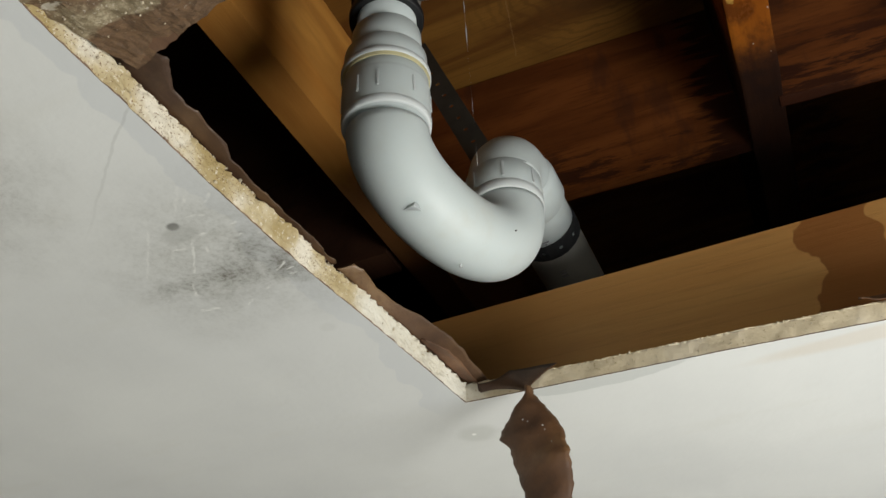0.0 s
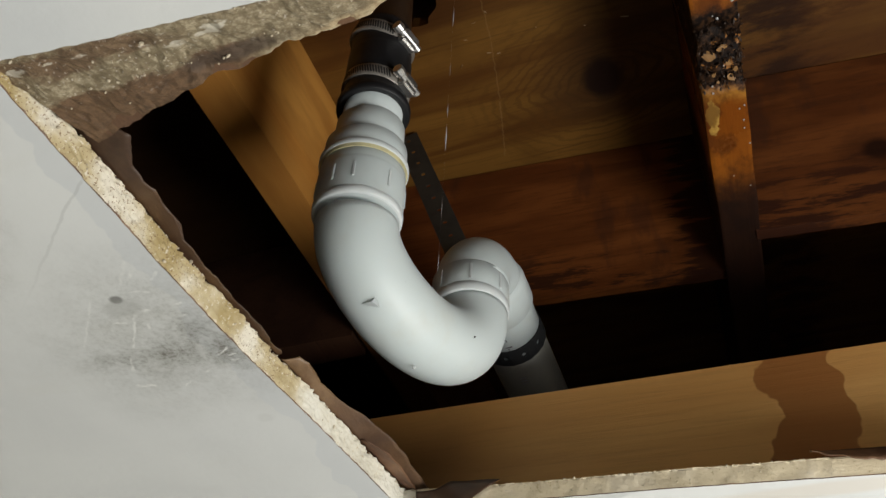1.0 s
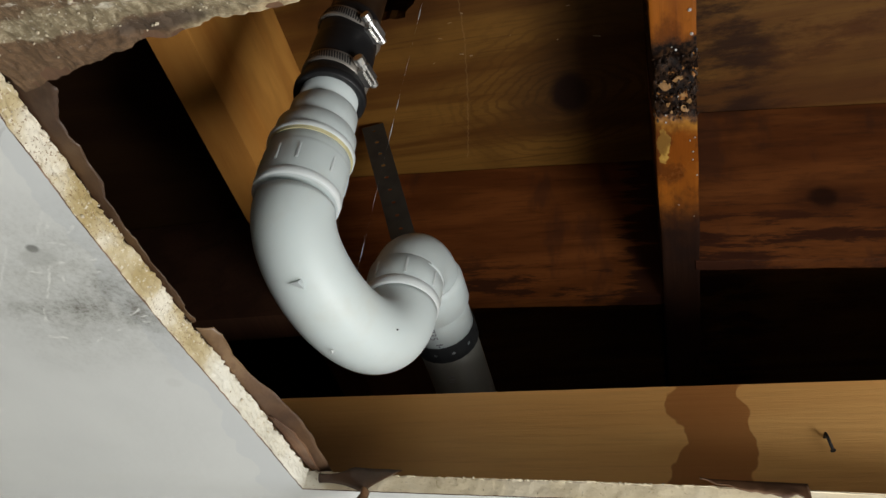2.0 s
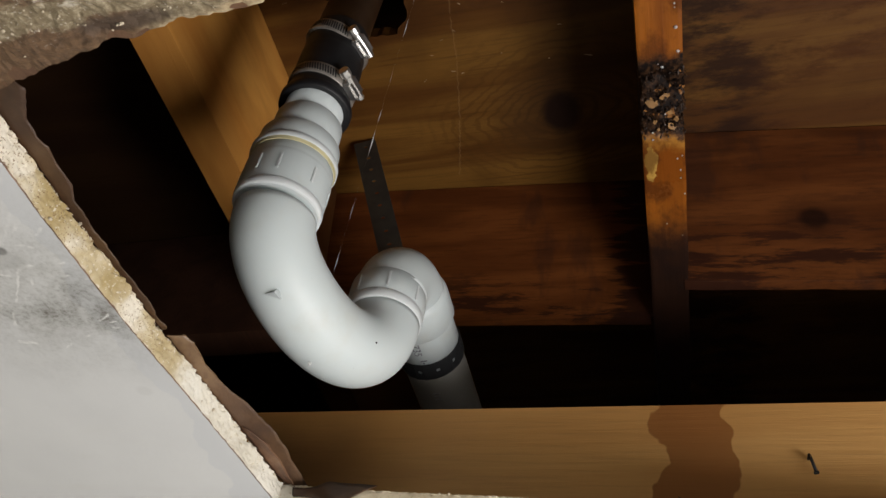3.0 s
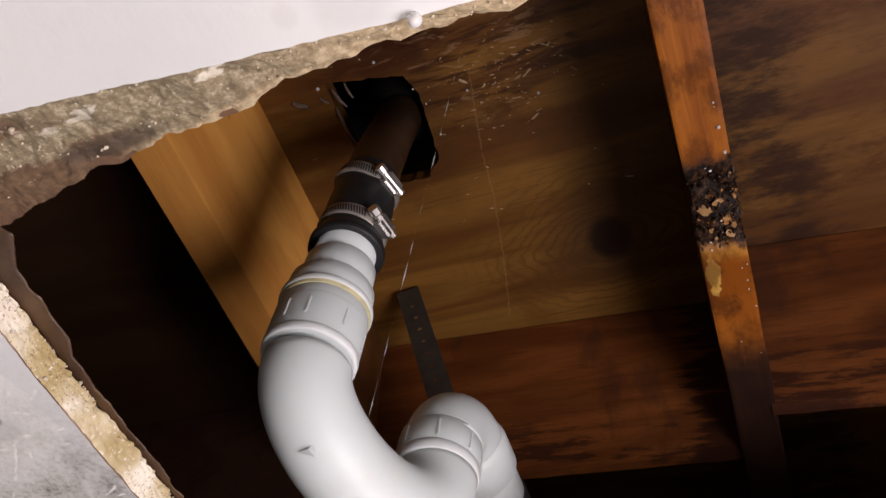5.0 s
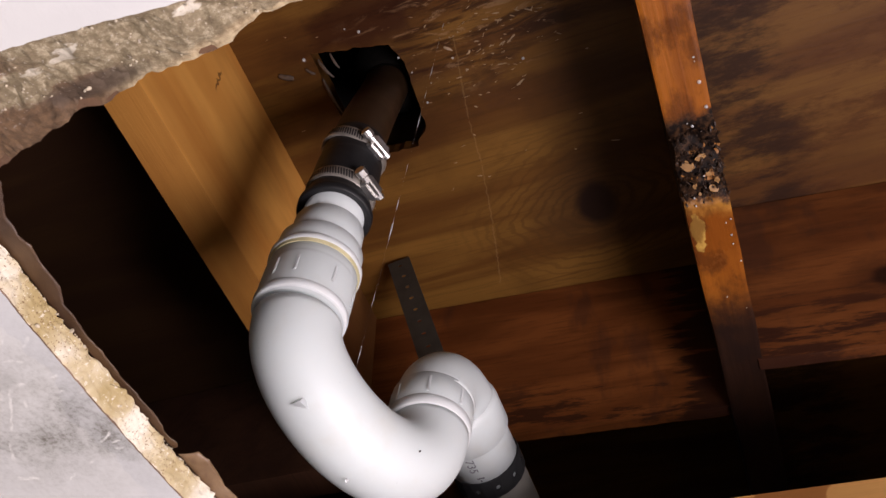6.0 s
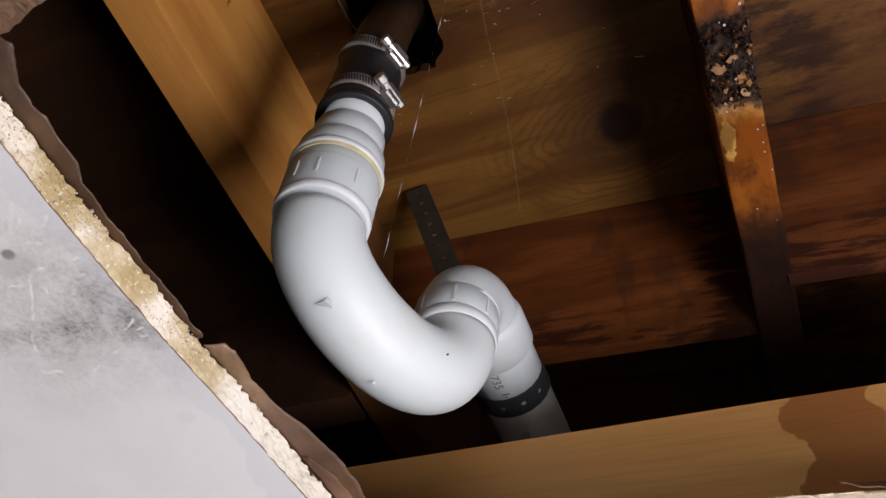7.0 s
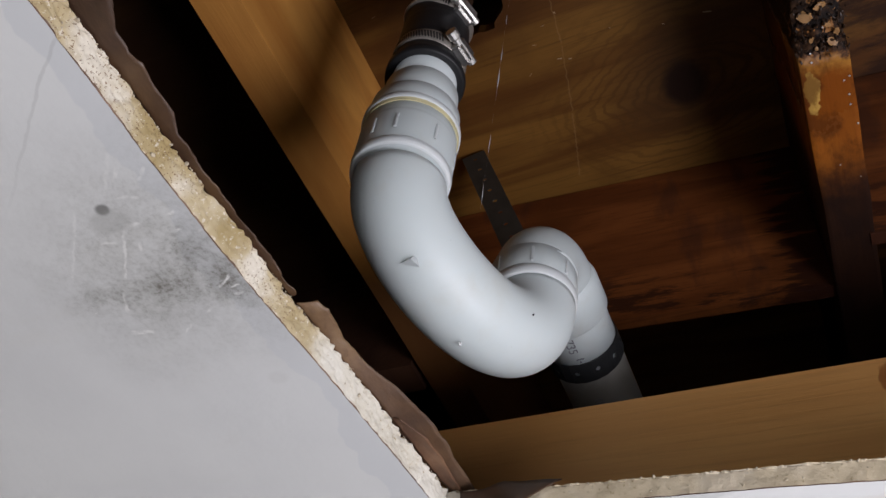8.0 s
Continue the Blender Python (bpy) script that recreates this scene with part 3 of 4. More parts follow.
# rim of the opening: painted side and back side of the board, going round
RIM = [
    ((-0.186, 0.082), (-0.1765, 0.1325)), ((-0.130, 0.088), (-0.139, 0.126)), ((-0.101, 0.090), (-0.113, 0.120)), ((-0.052, 0.095), (-0.055, 0.115)),
    ((-0.014, 0.098), (-0.020, 0.110)), ((0.022, 0.101), (0.020, 0.109)), ((0.096, 0.106), (0.096, 0.111)), ((0.161, 0.113), (0.161, 0.117)),
    ((0.36, 0.135), (0.36, 0.138)), ((0.72, 0.165), (0.72, 0.168)), ((0.76, 0.52), (0.757, 0.52)), ((0.40, 0.497), (0.40, 0.496)),
    ((0.104, 0.463), (0.104, 0.462)), ((0.013, 0.453), (0.013, 0.453)), ((-0.094, 0.444), (-0.094, 0.444)), ((-0.159, 0.438), (-0.157, 0.436)),
    ((-0.1635, 0.390), (-0.1612, 0.390)), ((-0.170, 0.325), (-0.1665, 0.325)), ((-0.175, 0.285), (-0.1713, 0.288)), ((-0.1795, 0.240), (-0.1745, 0.241)),
    ((-0.1825, 0.190), (-0.1792, 0.190)), ((-0.184, 0.146), (-0.181, 0.143)), ((-0.186, 0.100), (-0.1818, 0.103)),
    ((-0.186, 0.0835), (-0.1818, 0.087)),
]


def ceiling():
    low, up, kinds = [], [], []
    for k, ((a, b), (c, d)) in enumerate(zip(RIM, RIM[1:] + RIM[:1])):
        length = max((Vector(c) - Vector(a)).length, (Vector(d) - Vector(b)).length)
        steps = max(2, int(length / (0.0022 if k < 8 or k >= 12 else 0.03)))
        for i in range(steps):
            s = i / steps
            low.append(Vector(a).lerp(Vector(c), s))
            up.append(Vector(b).lerp(Vector(d), s))
            kinds.append(1 if k < 8 or k == len(RIM) - 1 else 2 if k < 15 else 0)
    n, levels = len(low), 20
    bm = bmesh.new()
    rows = []
    for i in range(levels):
        s = i / (levels - 1)
        row = []
        for j in range(n):
            p = low[j].lerp(up[j], s)
            z = CEIL + BOARD * (s if kinds[j] != 1 else s ** 0.8)
            p3 = Vector((p.x, p.y, z))
            t = (low[(j + 1) % n] - low[j - 1]).normalized()
            out = Vector((-t.y, t.x, 0))
            edge = 0.4 if i == 0 else 1.0
            q = p3.copy()
            if p.x < 0.3 and kinds[j] == 1:
                p3 += out * edge * (wobble(q, 70.0, 0.0030, 8.0) * (i > 0) + wobble(q, 230.0, 0.0014, 3.0))
                if 0 < i < levels - 1:
                    p3.z += wobble(q, 60.0, 0.0022, 9.0) + wobble(q, 170.0, 0.0010, 2.0) + wobble(q, 420.0, 0.0007, 1.0)
            elif p.x < 0.3 and kinds[j] == 2:
                p3 += out * edge * (wobble(q, 120.0, 0.0006, 3.0) + wobble(q, 480.0, 0.0001 if i < levels - 2 else 0.0012, 5.0))
            elif p.x < 0.3:
                p3 += out * edge * (wobble(q, 150.0, 0.0009, 3.0) + wobble(q, 480.0, 0.0008 if i < levels - 4 else 0.0026, 5.0))
            row.append(bm.verts.new(p3))
        rows.append(row)
    for i, (a, b) in enumerate(zip(rows, rows[1:])):
        for j in range(n):
            f = bm.faces.new((a[j], b[j], b[(j + 1) % n], a[(j + 1) % n]))
            # lowest row in brown: paper edge and its shadow gap as one colour
            f.material_index = 2 if kinds[j] == 1 else (3 if i == 0 else 1)
    for row, z, mi in ((rows[0], CEIL, 0), (rows[-1], CEIL + BOARD, 3)):
        outer = [bm.verts.new((x, y, z)) for x, y in ((X0, Y0), (X1, Y0), (X1, Y1), (X0, Y1))]
        edges = [bm.edges.new((outer[k], outer[(k + 1) % 4])) for k in range(4)]
        edges += [bm.edges.get((row[j], row[(j + 1) % n])) for j in range(n)]
        made = bmesh.ops.triangle_fill(bm, edges=edges, use_beauty=True, use_dissolve=False)
        for f in made["geom"]:
            if isinstance(f, bmesh.types.BMFace):
                f.material_index = mi
    bm.normal_update()
    for f in bm.faces:
        if f.material_index == 0 and f.normal.z > 0 or f.material_index == 3 and f.normal.z < 0:
            f.normal_flip()
    return tagged(part("ceiling", bm, [PAINT, GYPSUM, BROKEN, PAPER]), "white painted drywall ceiling cut open, mouldy and damp", "ceiling", kind="structure")


ceiling()

# ---- timber above ----
JZ, SUB = 2.716, 2.900


def joist(name, x0, x1, y0, y1, z0, z1, mat, label, rot=None, lean=0.0, skew=0.0, slope=0.0, twist=0.0):
    """Sawn joist with softened arrises, divided along its length; rot: stretch of y eaten away on its underside."""
    lengthwise = "y" if y1 - y0 > x1 - x0 else "x"
    a0, a1 = (y0, y1) if lengthwise == "y" else (x0, x1)
    b0, b1 = (x0, x1) if lengthwise == "y" else (y0, y1)
    r = 0.0001
    steps = [a0 + (a1 - a0) * i / 40 for i in range(41)]
    if rot:
        steps = sorted([s for s in steps if not rot[0] - 0.08 < s < rot[1] + 0.16] + [rot[0] - 0.08 + 0.0035 * i for i in range(int((rot[1] - rot[0] + 0.24) / 0.0035))])
    rows = []
    for s in steps:
        prof = []
        cross = [(b0 + (b1 - b0) * i / 10, z0) for i in range(11)]
        cross[0], cross[-1] = (b0 + r, z0), (b1 - r, z0)
        cross += [(b1, z0 + r), (b1, z1), (b0, z1), (b0, z0 + r)]
        for b, z in cross:
            p = Vector((b, s, z)) if lengthwise == "y" else Vector((s, b, z))
            if z < z0 + 0.01:
                p.z += wobble(p, 25.0, 0.0012, 2.0)
                if rot:
                    eaten = min(1.0, max(0.0, (s - rot[0]) / 0.012)) * min(1.0, max(0.0, (rot[1] - s) / 0.008))
                    p.z += eaten * (0.005 + wobble(p, 70.0, 0.005, 4.0) + wobble(p, 330.0, 0.0045, 6.0))
                    p.x += eaten * wobble(p, 120.0, 0.004, 1.0)
                    p.x += wobble(p, 18.0, 0.0012, 7.0)
            if lean:
                p.y += (z0 - p.z) * lean
            p.x += skew * (p.y - 0.35) + twist * (p.z - z0)
            p.y += slope * (p.x - (x0 + x1) / 2)
            prof.append(p)
        rows.append(prof)
    return tagged(part(name, sweep(rows), mat, smooth=bool(rot)), label, "joist", kind="structure")


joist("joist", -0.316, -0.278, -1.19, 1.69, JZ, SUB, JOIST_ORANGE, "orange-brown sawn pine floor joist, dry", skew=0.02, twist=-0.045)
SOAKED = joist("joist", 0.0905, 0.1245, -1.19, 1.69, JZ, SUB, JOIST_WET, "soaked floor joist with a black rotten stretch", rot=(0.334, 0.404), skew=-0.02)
joist("joist", 0.497, 0.535, -1.19, 1.69, JZ, SUB, SHADED_WOOD, "dark floor joist in shade")
joist("joist", -0.722, -0.684, -1.19, 1.69, JZ, SUB, SHADED_WOOD, "dark floor joist in shade")
joist("blocking", -0.283, 0.089, 0.606, 0.618, JZ + 0.005, SUB - 0.002, BLOCK_RED, "red-brown solid blocking between joists, water stained", lean=0.22, slope=0.07)
joist("blocking", 0.1165, 0.495, 0.583, 0.595, JZ - 0.002, SUB - 0.002, BLOCK_RED, "red-brown solid blocking between joists, darker tone", lean=0.24, slope=0.09)
joist("blocking", -0.682, -0.318, 0.60, 0.638, JZ, SUB - 0.002, SHADED_WOOD, "dark blocking between joists in shade")
joist("ceiling_joist", -1.29, 1.34, 0.511, 0.549, CEIL + BOARD, 2.527, BEAM_TAN, "tan ceiling joist with dark water soak marks", slope=0.02)


def subfloor():
    """Plywood deck with a rough-cut square hole for the drain."""
    hole = [(-0.216, 0.236), (-0.195, 0.240), (-0.165, 0.246), (-0.137, 0.252), (-0.130, 0.272), (-0.131, 0.310), (-0.133, 0.342), (-0.150, 0.360), (-0.178, 0.359), (-0.205, 0.352), (-0.214, 0.30)]
    bm = bmesh.new()
    loop = []
    for (a, b), (c, d) in zip(hole, hole[1:] + hole[:1]):
        for i in range(5):
            p = Vector((a + (c - a) * i / 5, b + (d - b) * i / 5, SUB))
            loop.append(p + Vector((wobble(p, 220.0, 0.003), wobble(p, 220.0, 0.003, 5.0), 0)))
    for z, flip in ((SUB, True), (SUB + 0.019, False)):
        inner = [bm.verts.new((p.x, p.y, z)) for p in loop]
        outer = [bm.verts.new(c) for c in ((X0, Y0, z), (X1, Y0, z), (X1, Y1, z), (X0, Y1, z))]
        edges = [bm.edges.new((q[k], q[(k + 1) % len(q)])) for q in (inner, outer) for k in range(len(q))]
        made = bmesh.ops.triangle_fill(bm, edges=edges, use_beauty=True, use_dissolve=False)
        if flip:
            first = inner
    for k in range(len(first)):
        m = (k + 1) % len(first)
        bm.faces.new((first[k], first[m], inner[m], inner[k]))
    bmesh.ops.recalc_face_normals(bm, faces=bm.faces)
    return tagged(part("subfloor", bm, PLY), "brown plywood subfloor with a knot and wet stains", "subfloor", kind="structure")


subfloor()
tagged(part("trim", box(-0.24, -0.10, 0.372, 0.41, SUB + 0.02, 3.05), TUB), "brown board edge above the drain hole", "board", kind="structure")
# closes the void above the deck, its darkness painted on
tagged(part("backdrop", box(X0, X1, Y0, Y1, 3.05, 3.10), SHADE_BLACK), "underside of the bath floor above, coloured black for shade", "ceiling", kind="structure")

# ---- drain ----
UP = Vector((0, 0, 1))
DROP = Vector((0.0387, -0.1475, 1.0)).normalized()      # the drop from the bath leans a little
BX, BY = -0.1159, 0.4352                                # axis of the riser


def on_drop(z):
    return Vector((-0.1555, 0.3144, 2.53)) + DROP * ((z - 2.53) / DROP.z)


def turned(profile, smooth=0.0012, aside=0.0):
    """Turned piece on the leaning drop, its profile given as (height, radius)."""
    profile = [((z - 2.53) / DROP.z, r) for z, r in profile]
    return lathe(on_drop(2.53) + Vector((aside, 0, 0)), DROP, rounded(profile, smooth) if smooth else profile)


AX, AY = on_drop(2.55).x, on_drop(2.55).y
LEANED = UP.rotation_difference(DROP).to_matrix().to_4x4()


def ticks(parent, frame_of, radius, length, angles):
    for a in angles:
        bm = box(-0.0012, 0.0007, -0.0010, 0.0010, -length / 2, length / 2, 0.0003)
        bm.transform(frame_of @ Matrix.Rotation(radians(a), 4, "Z") @ Matrix.Translation((radius, 0, 0)))
        part("rib", bm, PVC_RIM, parent)


def trap():
    t = thing("p_trap", (AX, AY, 2.44), "white plastic drain trap bend with socket ends", "drain trap")
    p0, p1 = on_drop(2.541), Vector((BX, BY, 2.5557))
    c0, c1 = p0 - DROP * 0.0491, p1 - UP * 0.0793
    side = Vector((p1.x - p0.x, p1.y - p0.y, 0)).normalized().cross(UP)
    rows = []
    for i in range(49):
        u = i / 48
        v = 1 - u
        centre = v ** 3 * p0 + 3 * v * v * u * c0 + 3 * v * u * u * c1 + u ** 3 * p1
        tangent = 3 * v * v * (c0 - p0) + 6 * v * u * (c1 - c0) + 3 * u * u * (p1 - c1)
        rows.append(ring(centre, tangent, 0.0287, 64, side))
    bend = part("bend", sweep(rows), PVC, t, smooth=True)
    inlet = part("inlet_socket", turned([(2.5460, 0.024), (2.5460, 0.0300), (2.549, 0.0309), (2.578, 0.0312), (2.580, 0.0305), (2.590, 0.0305), (2.590, 0.024)], aside=-0.001), PVC, t, smooth=True)
    part("rim", turned([(2.5462, 0.026), (2.5462, 0.0309), (2.5522, 0.0315), (2.5522, 0.028)], 0.0005, -0.001), PVC_RIM, inlet, smooth=True)
    part("rim", turned([(2.5895, 0.026), (2.5895, 0.0323), (2.595, 0.0323), (2.595, 0.026)], 0.0008, -0.001), PVC_RIM, inlet, smooth=True)
    part("cement_bead", turned([(2.587, 0.0280), (2.587, 0.0311), (2.5898, 0.0316), (2.5898, 0.0280)], 0, -0.001), GLUE, inlet, "yellowed solvent cement")
    ticks(inlet, Matrix.Translation(on_drop(2.5665) + Vector((-0.001, 0, 0))) @ LEANED, 0.0310, 0.014, (-72, -25, 22, 70, 118, 165, 212, 260))
    outlet = part("outlet_socket", lathe((BX - 0.0012, BY, 0), UP, rounded([(2.558, 0.024), (2.558, 0.0304), (2.588, 0.0308), (2.588, 0.024)])), PVC, t, smooth=True)
    part("rim", lathe((BX - 0.0012, BY, 0), UP, rounded([(2.5555, 0.026), (2.5555, 0.0306), (2.5640, 0.0310), (2.5640, 0.028)], 0.0004)), PVC_RIM, outlet, smooth=True)
    ticks(outlet, Matrix.Translation((BX - 0.0012, BY, 2.5745)), 0.0306, 0.016, (-70, -22, 26, 74, 122, 170, 218, -118))
    # burr left where the plastic was nicked
    chip = bmesh.new()
    q = Vector((-0.144, 0.331, 2.484))
    vs = [chip.verts.new(q + Vector((0.0004, -0.0008, -0.0006)) + 1.3 * Vector(o)) for o in ((-0.005, -0.002, -0.001), (0.001, 0.003, 0.003), (0.004, 0.001, -0.003), (0.0025, -0.0025, 0.0025), (0.0015, -0.0035, -0.002))]
    for f in ((0, 1, 3), (0, 3, 4), (0, 4, 2), (1, 2, 3), (2, 4, 3), (0, 2, 1)):
        chip.faces.new([vs[k] for k in f])
    part("burr", chip, PVC, bend)
    # dark nicks in the plastic
    for x, y, z, w, h in ((-0.1125, 0.3735, 2.489, 0.0016, 0.0011), (-0.1140, 0.3715, 2.4885, 0.0009, 0.0007), (-0.1195, 0.3665, 2.487, 0.0009, 0.0005), (-0.0985, 0.398, 2.500, 0.0006, 0.0006)):
        nick = bmesh.new()
        bmesh.ops.create_icosphere(nick, subdivisions=2, radius=1.0, matrix=Matrix.Translation((x + 0.0004, y - 0.0009, z - 0.0009)) @ Matrix.Rotation(0.7, 4, "Z") @ Matrix.Diagonal((w, h, w, 1)))
        for v in nick.verts:
            v.co += Vector((wobble(v.co, 900.0, 0.0006), wobble(v.co, 900.0, 0.0006, 3.0), 0))
        part("nick", nick, DARK, bend, "dark nick")
    return t


trap()


def bushing():
    t = thing("reducer_bushing", tuple(on_drop(2.588)), "white plastic stepped reducer in the trap socket", "pipe fitting")
    part("collar", turned([(2.592, 0.022), (2.592, 0.0305), (2.611, 0.0299), (2.612, 0.022)], aside=-0.001), PVC, t, smooth=True)
    part("step", turned([(2.610, 0.020), (2.610, 0.0260), (2.634, 0.0254), (2.635, 0.020)]), PVC, t, smooth=True)
    part("spigot", turned([(2.628, 0.018), (2.628, 0.0225), (2.69, 0.0225), (2.69, 0.018)], 0), PVC, t, smooth=True)


bushing()


def coupling():
    t = thing("rubber_coupling", tuple(on_drop(2.65)), "black rubber sleeve with two steel hose clamps", "pipe coupling")
    part("sleeve", turned([(2.650, 0.0228), (2.648, 0.0280), (2.655, 0.0284), (2.658, 0.0262), (2.664, 0.0250), (2.680, 0.0250), (2.683, 0.0256), (2.706, 0.0254), (2.709, 0.0248), (2.737, 0.0246), (2.741, 0.0240), (2.743, 0.0225)]), RUBBER, t, smooth=True)
    for z, band, twist, tilt in ((2.6725, 0.0252, -8, 8), (2.7265, 0.0256, -13, 20)):
        cant = Matrix.Translation(on_drop(z)) @ Matrix.Rotation(radians(tilt), 4, "Y") @ Matrix.Translation(-on_drop(z))
        hoop = turned([(z - 0.0056, band), (z - 0.0056, band + 0.0012), (z + 0.0056, band + 0.0012), (z + 0.0056, band)], 0.0004)
        hoop.transform(cant)
        c = part("hose_clamp", hoop, BAND_STEEL, t, "dull slotted steel hose clamp", smooth=True)
        stand = cant @ Matrix.Translation(on_drop(z)) @ LEANED
        slots = bmesh.new()
        for i in range(28):
            m = stand @ Matrix.Rotation(radians(-165 + i * 4.6), 4, "Z") @ Matrix.Translation((band + 0.0012, 0, 0)) @ Matrix.Rotation(radians(18), 4, "X")
            bmesh.ops.create_cube(slots, size=1.0, matrix=m @ Matrix.Diagonal((0.0005, 0.0011, 0.0072, 1)))
        part("slotting", slots, DARK, c)
        turn = stand @ Matrix.Rotation(radians(twist), 4, "Z") @ Matrix.Translation((band + 0.0042, 0, 0))
        housing = box(-0.0045, 0.0034, -0.007, 0.0095, -0.0066, 0.0066, 0.0016)
        housing.transform(turn)
        part("screw_housing", housing, STEEL, c, "bright steel screw housing")
        worm = lathe((0.0010, -0.0165, 0), (0, 1, 0), rounded([(0, 0.002), (0, 0.0043), (0.0065, 0.0043), (0.0065, 0.0032), (0.029, 0.0032), (0.029, 0.001)], 0.0006), 12)
        worm.transform(turn)
        part("screw", worm, STEEL, c, "bright hexagon-headed screw", smooth=False)


coupling()


def tailpiece():
    t = thing("drain_tailpiece", tuple(on_drop(2.735)), "dark drain outlet dropping through the subfloor hole", "drain pipe")
    p0, p1 = on_drop(2.73), Vector((-0.162, 0.296, 2.93))
    c0, c1 = p0 + DROP * 0.05, p1 - UP * 0.07
    rows = []
    for i in range(17):
        u = i / 16
        v = 1 - u
        rows.append(ring(v ** 3 * p0 + 3 * v * v * u * c0 + 3 * v * u * u * c1 + u ** 3 * p1, v * DROP + u * UP, 0.0222, 40, (1, 0, 0)))
    part("pipe", sweep(rows), TAIL, t, smooth=True)
    part("drain_body", lathe((-0.162, 0.296, 0), UP, rounded([(2.925, 0.02), (2.925, 0.026), (2.95, 0.042), (3.05, 0.045), (3.05, 0.02)])), SHADE_BLACK, t, smooth=True)


tailpiece()


def waste_pipe():
    t = thing("waste_pipe", (BX, BY, 2.58), "grey-white plastic waste pipe with elbow leading away", "drain pipe")
    zc, r = 2.624, 0.040
    way = Vector((0.002, 1.0, 0.004)).normalized()
    flat = Vector((way.x, way.y, 0)).normalized()
    side = flat.cross(UP)
    rows = []
    for i in range(22):
        ang = (math.pi / 2) * i / 21
        centre = Vector((BX, BY, zc - r)) + flat * r * (1 - math.cos(ang)) + UP * r * math.sin(ang)
        tangent = UP * math.cos(ang) + flat * math.sin(ang)
        rows.append(ring(centre, tangent, 0.0298, 56, side))
    part("elbow", sweep(rows), PVC, t, smooth=True)
    start = Vector((BX, BY, zc)) + flat * r
    part("elbow_socket", lathe(start - way * 0.006, way, rounded([(0, 0.025), (0, 0.0302), (0.006, 0.0322), (0.034, 0.0322), (0.036, 0.027)])), PVC, t, smooth=True)
    pipe = part("pipe", lathe(start, way, [(0.0, 0.025), (0.0, 0.0290), (0.070, 0.0290), (0.070, 0.025)]), PVC, t, smooth=True)
    # length past the strap lies in shade, which its dark colour carries
    part("far_pipe", lathe(start, way, [(0.066, 0.025), (0.066, 0.0286), (1.2, 0.0286), (1.2, 0.025)]), PVC_SHADED, t, "dirty pipe length beyond the strap, darkened for shade", smooth=True)
    # printed line: only the three digits can be read
    def facing(at, a):
        out = side * math.cos(radians(a)) + UP * math.sin(radians(a))
        m = Matrix((way, out.cross(way), out)).transposed().to_4x4()
        m.translation = start + way * at + out * 0.02915
        return m

    for at, a, w, h in ((0.023, -100, 0.0026, 0.0060), (0.0520, -85, 0.0012, 0.0060), (0.0545, -86, 0.0018, 0.0014), (0.098, -85, 0.0012, 0.006), (0.102, -85, 0.0012, 0.006), (0.106, -85, 0.0012, 0.006)):
        bm = box(0, w, -h / 2, h / 2, -0.0002, 0.0002)
        bm.transform(facing(at, a))
        part("printed_mark", bm, INK, pipe, "grey printed mark")
    words = bpy.data.curves.new("printed_number", "FONT")
    words.body, words.size, words.align_y = "735", 0.0100, "CENTER"
    words.extrude = 0.0001
    words.materials.append(INK)
    number = new("printed_number", words)
    number.matrix_world = Matrix.Translation(-anchor(pipe)) @ facing(0.031, -91)
    number.parent = pipe
    number["label"] = "grey printed number"
    return start, way, side


START, WAY, SIDE = waste_pipe()


def perforated(cells, mat, parent, name, hole=0.19, every=1, across=1.0):
    """Band with a round hole in each cell; cells: rows of two edge points, from one end to the other."""
    bm = bmesh.new()
    for count, ((a, b), (c, d)) in enumerate(zip(cells, cells[1:])):
        a, b, c, d = (Vector(v) for v in (a, b, c, d))
        if count % every:
            bm.faces.new([bm.verts.new(v) for v in (a, a.lerp(c, 0.5), c, c.lerp(d, 0.5), d, b.lerp(d, 0.5), b, a.lerp(b, 0.5))])
            continue
        at = lambda u, v: a.lerp(c, u).lerp(b.lerp(d, u), v)
        outer = [(0, 0), (0.5, 0), (1, 0), (1, 0.5), (1, 1), (0.5, 1), (0, 1), (0, 0.5)]
        o = [bm.verts.new(at(u, v)) for u, v in outer]
        n = [bm.verts.new(at(0.5 + hole * math.cos(math.pi * (k / 4 - 0.75)), 0.5 + across * hole * math.sin(math.pi * (k / 4 - 0.75)))) for k in range(8)]
        for k in range(8):
            bm.faces.new((o[k], o[(k + 1) % 8], n[(k + 1) % 8], n[k]))
    bmesh.ops.remove_doubles(bm, verts=bm.verts, dist=1e-5)
    bmesh.ops.recalc_face_normals(bm, faces=bm.faces)
    bmesh.ops.solidify(bm, geom=bm.faces[:], thickness=0.0009)
    return part(name, bm, mat, parent)


def strap():
    s = 0.067
    c = START + WAY * s
    t = thing("pipe_strap", tuple(c), "black perforated plastic hanger strap round the pipe", "pipe strap")
    n = 22
    loop = []
    for i in range(n + 1):
        ang = 2 * math.pi * (i - 0.52) / n
        d = (SIDE * math.cos(ang) + UP * math.sin(ang)) * 0.0306
        loop.append((c + d - WAY * 0.0098, c + d + WAY * 0.0098))
    perforated(loop, STRAP_BLACK, t, "loop", 0.24, 2, 0.5)
    top, foot = Vector((-0.222, 0.482, 2.893)), c - SIDE * 0.022 + UP * 0.022 - WAY * 0.008
    hang = []
    for i in range(15):
        p = top.lerp(foot, i / 14)
        hang.append((p + Vector((-0.0125, 0.0, -0.003)), p + Vector((0.0125, 0.0, 0.003))))
    perforated(hang, STRAP_GREY, t, "hanger", 0.10)


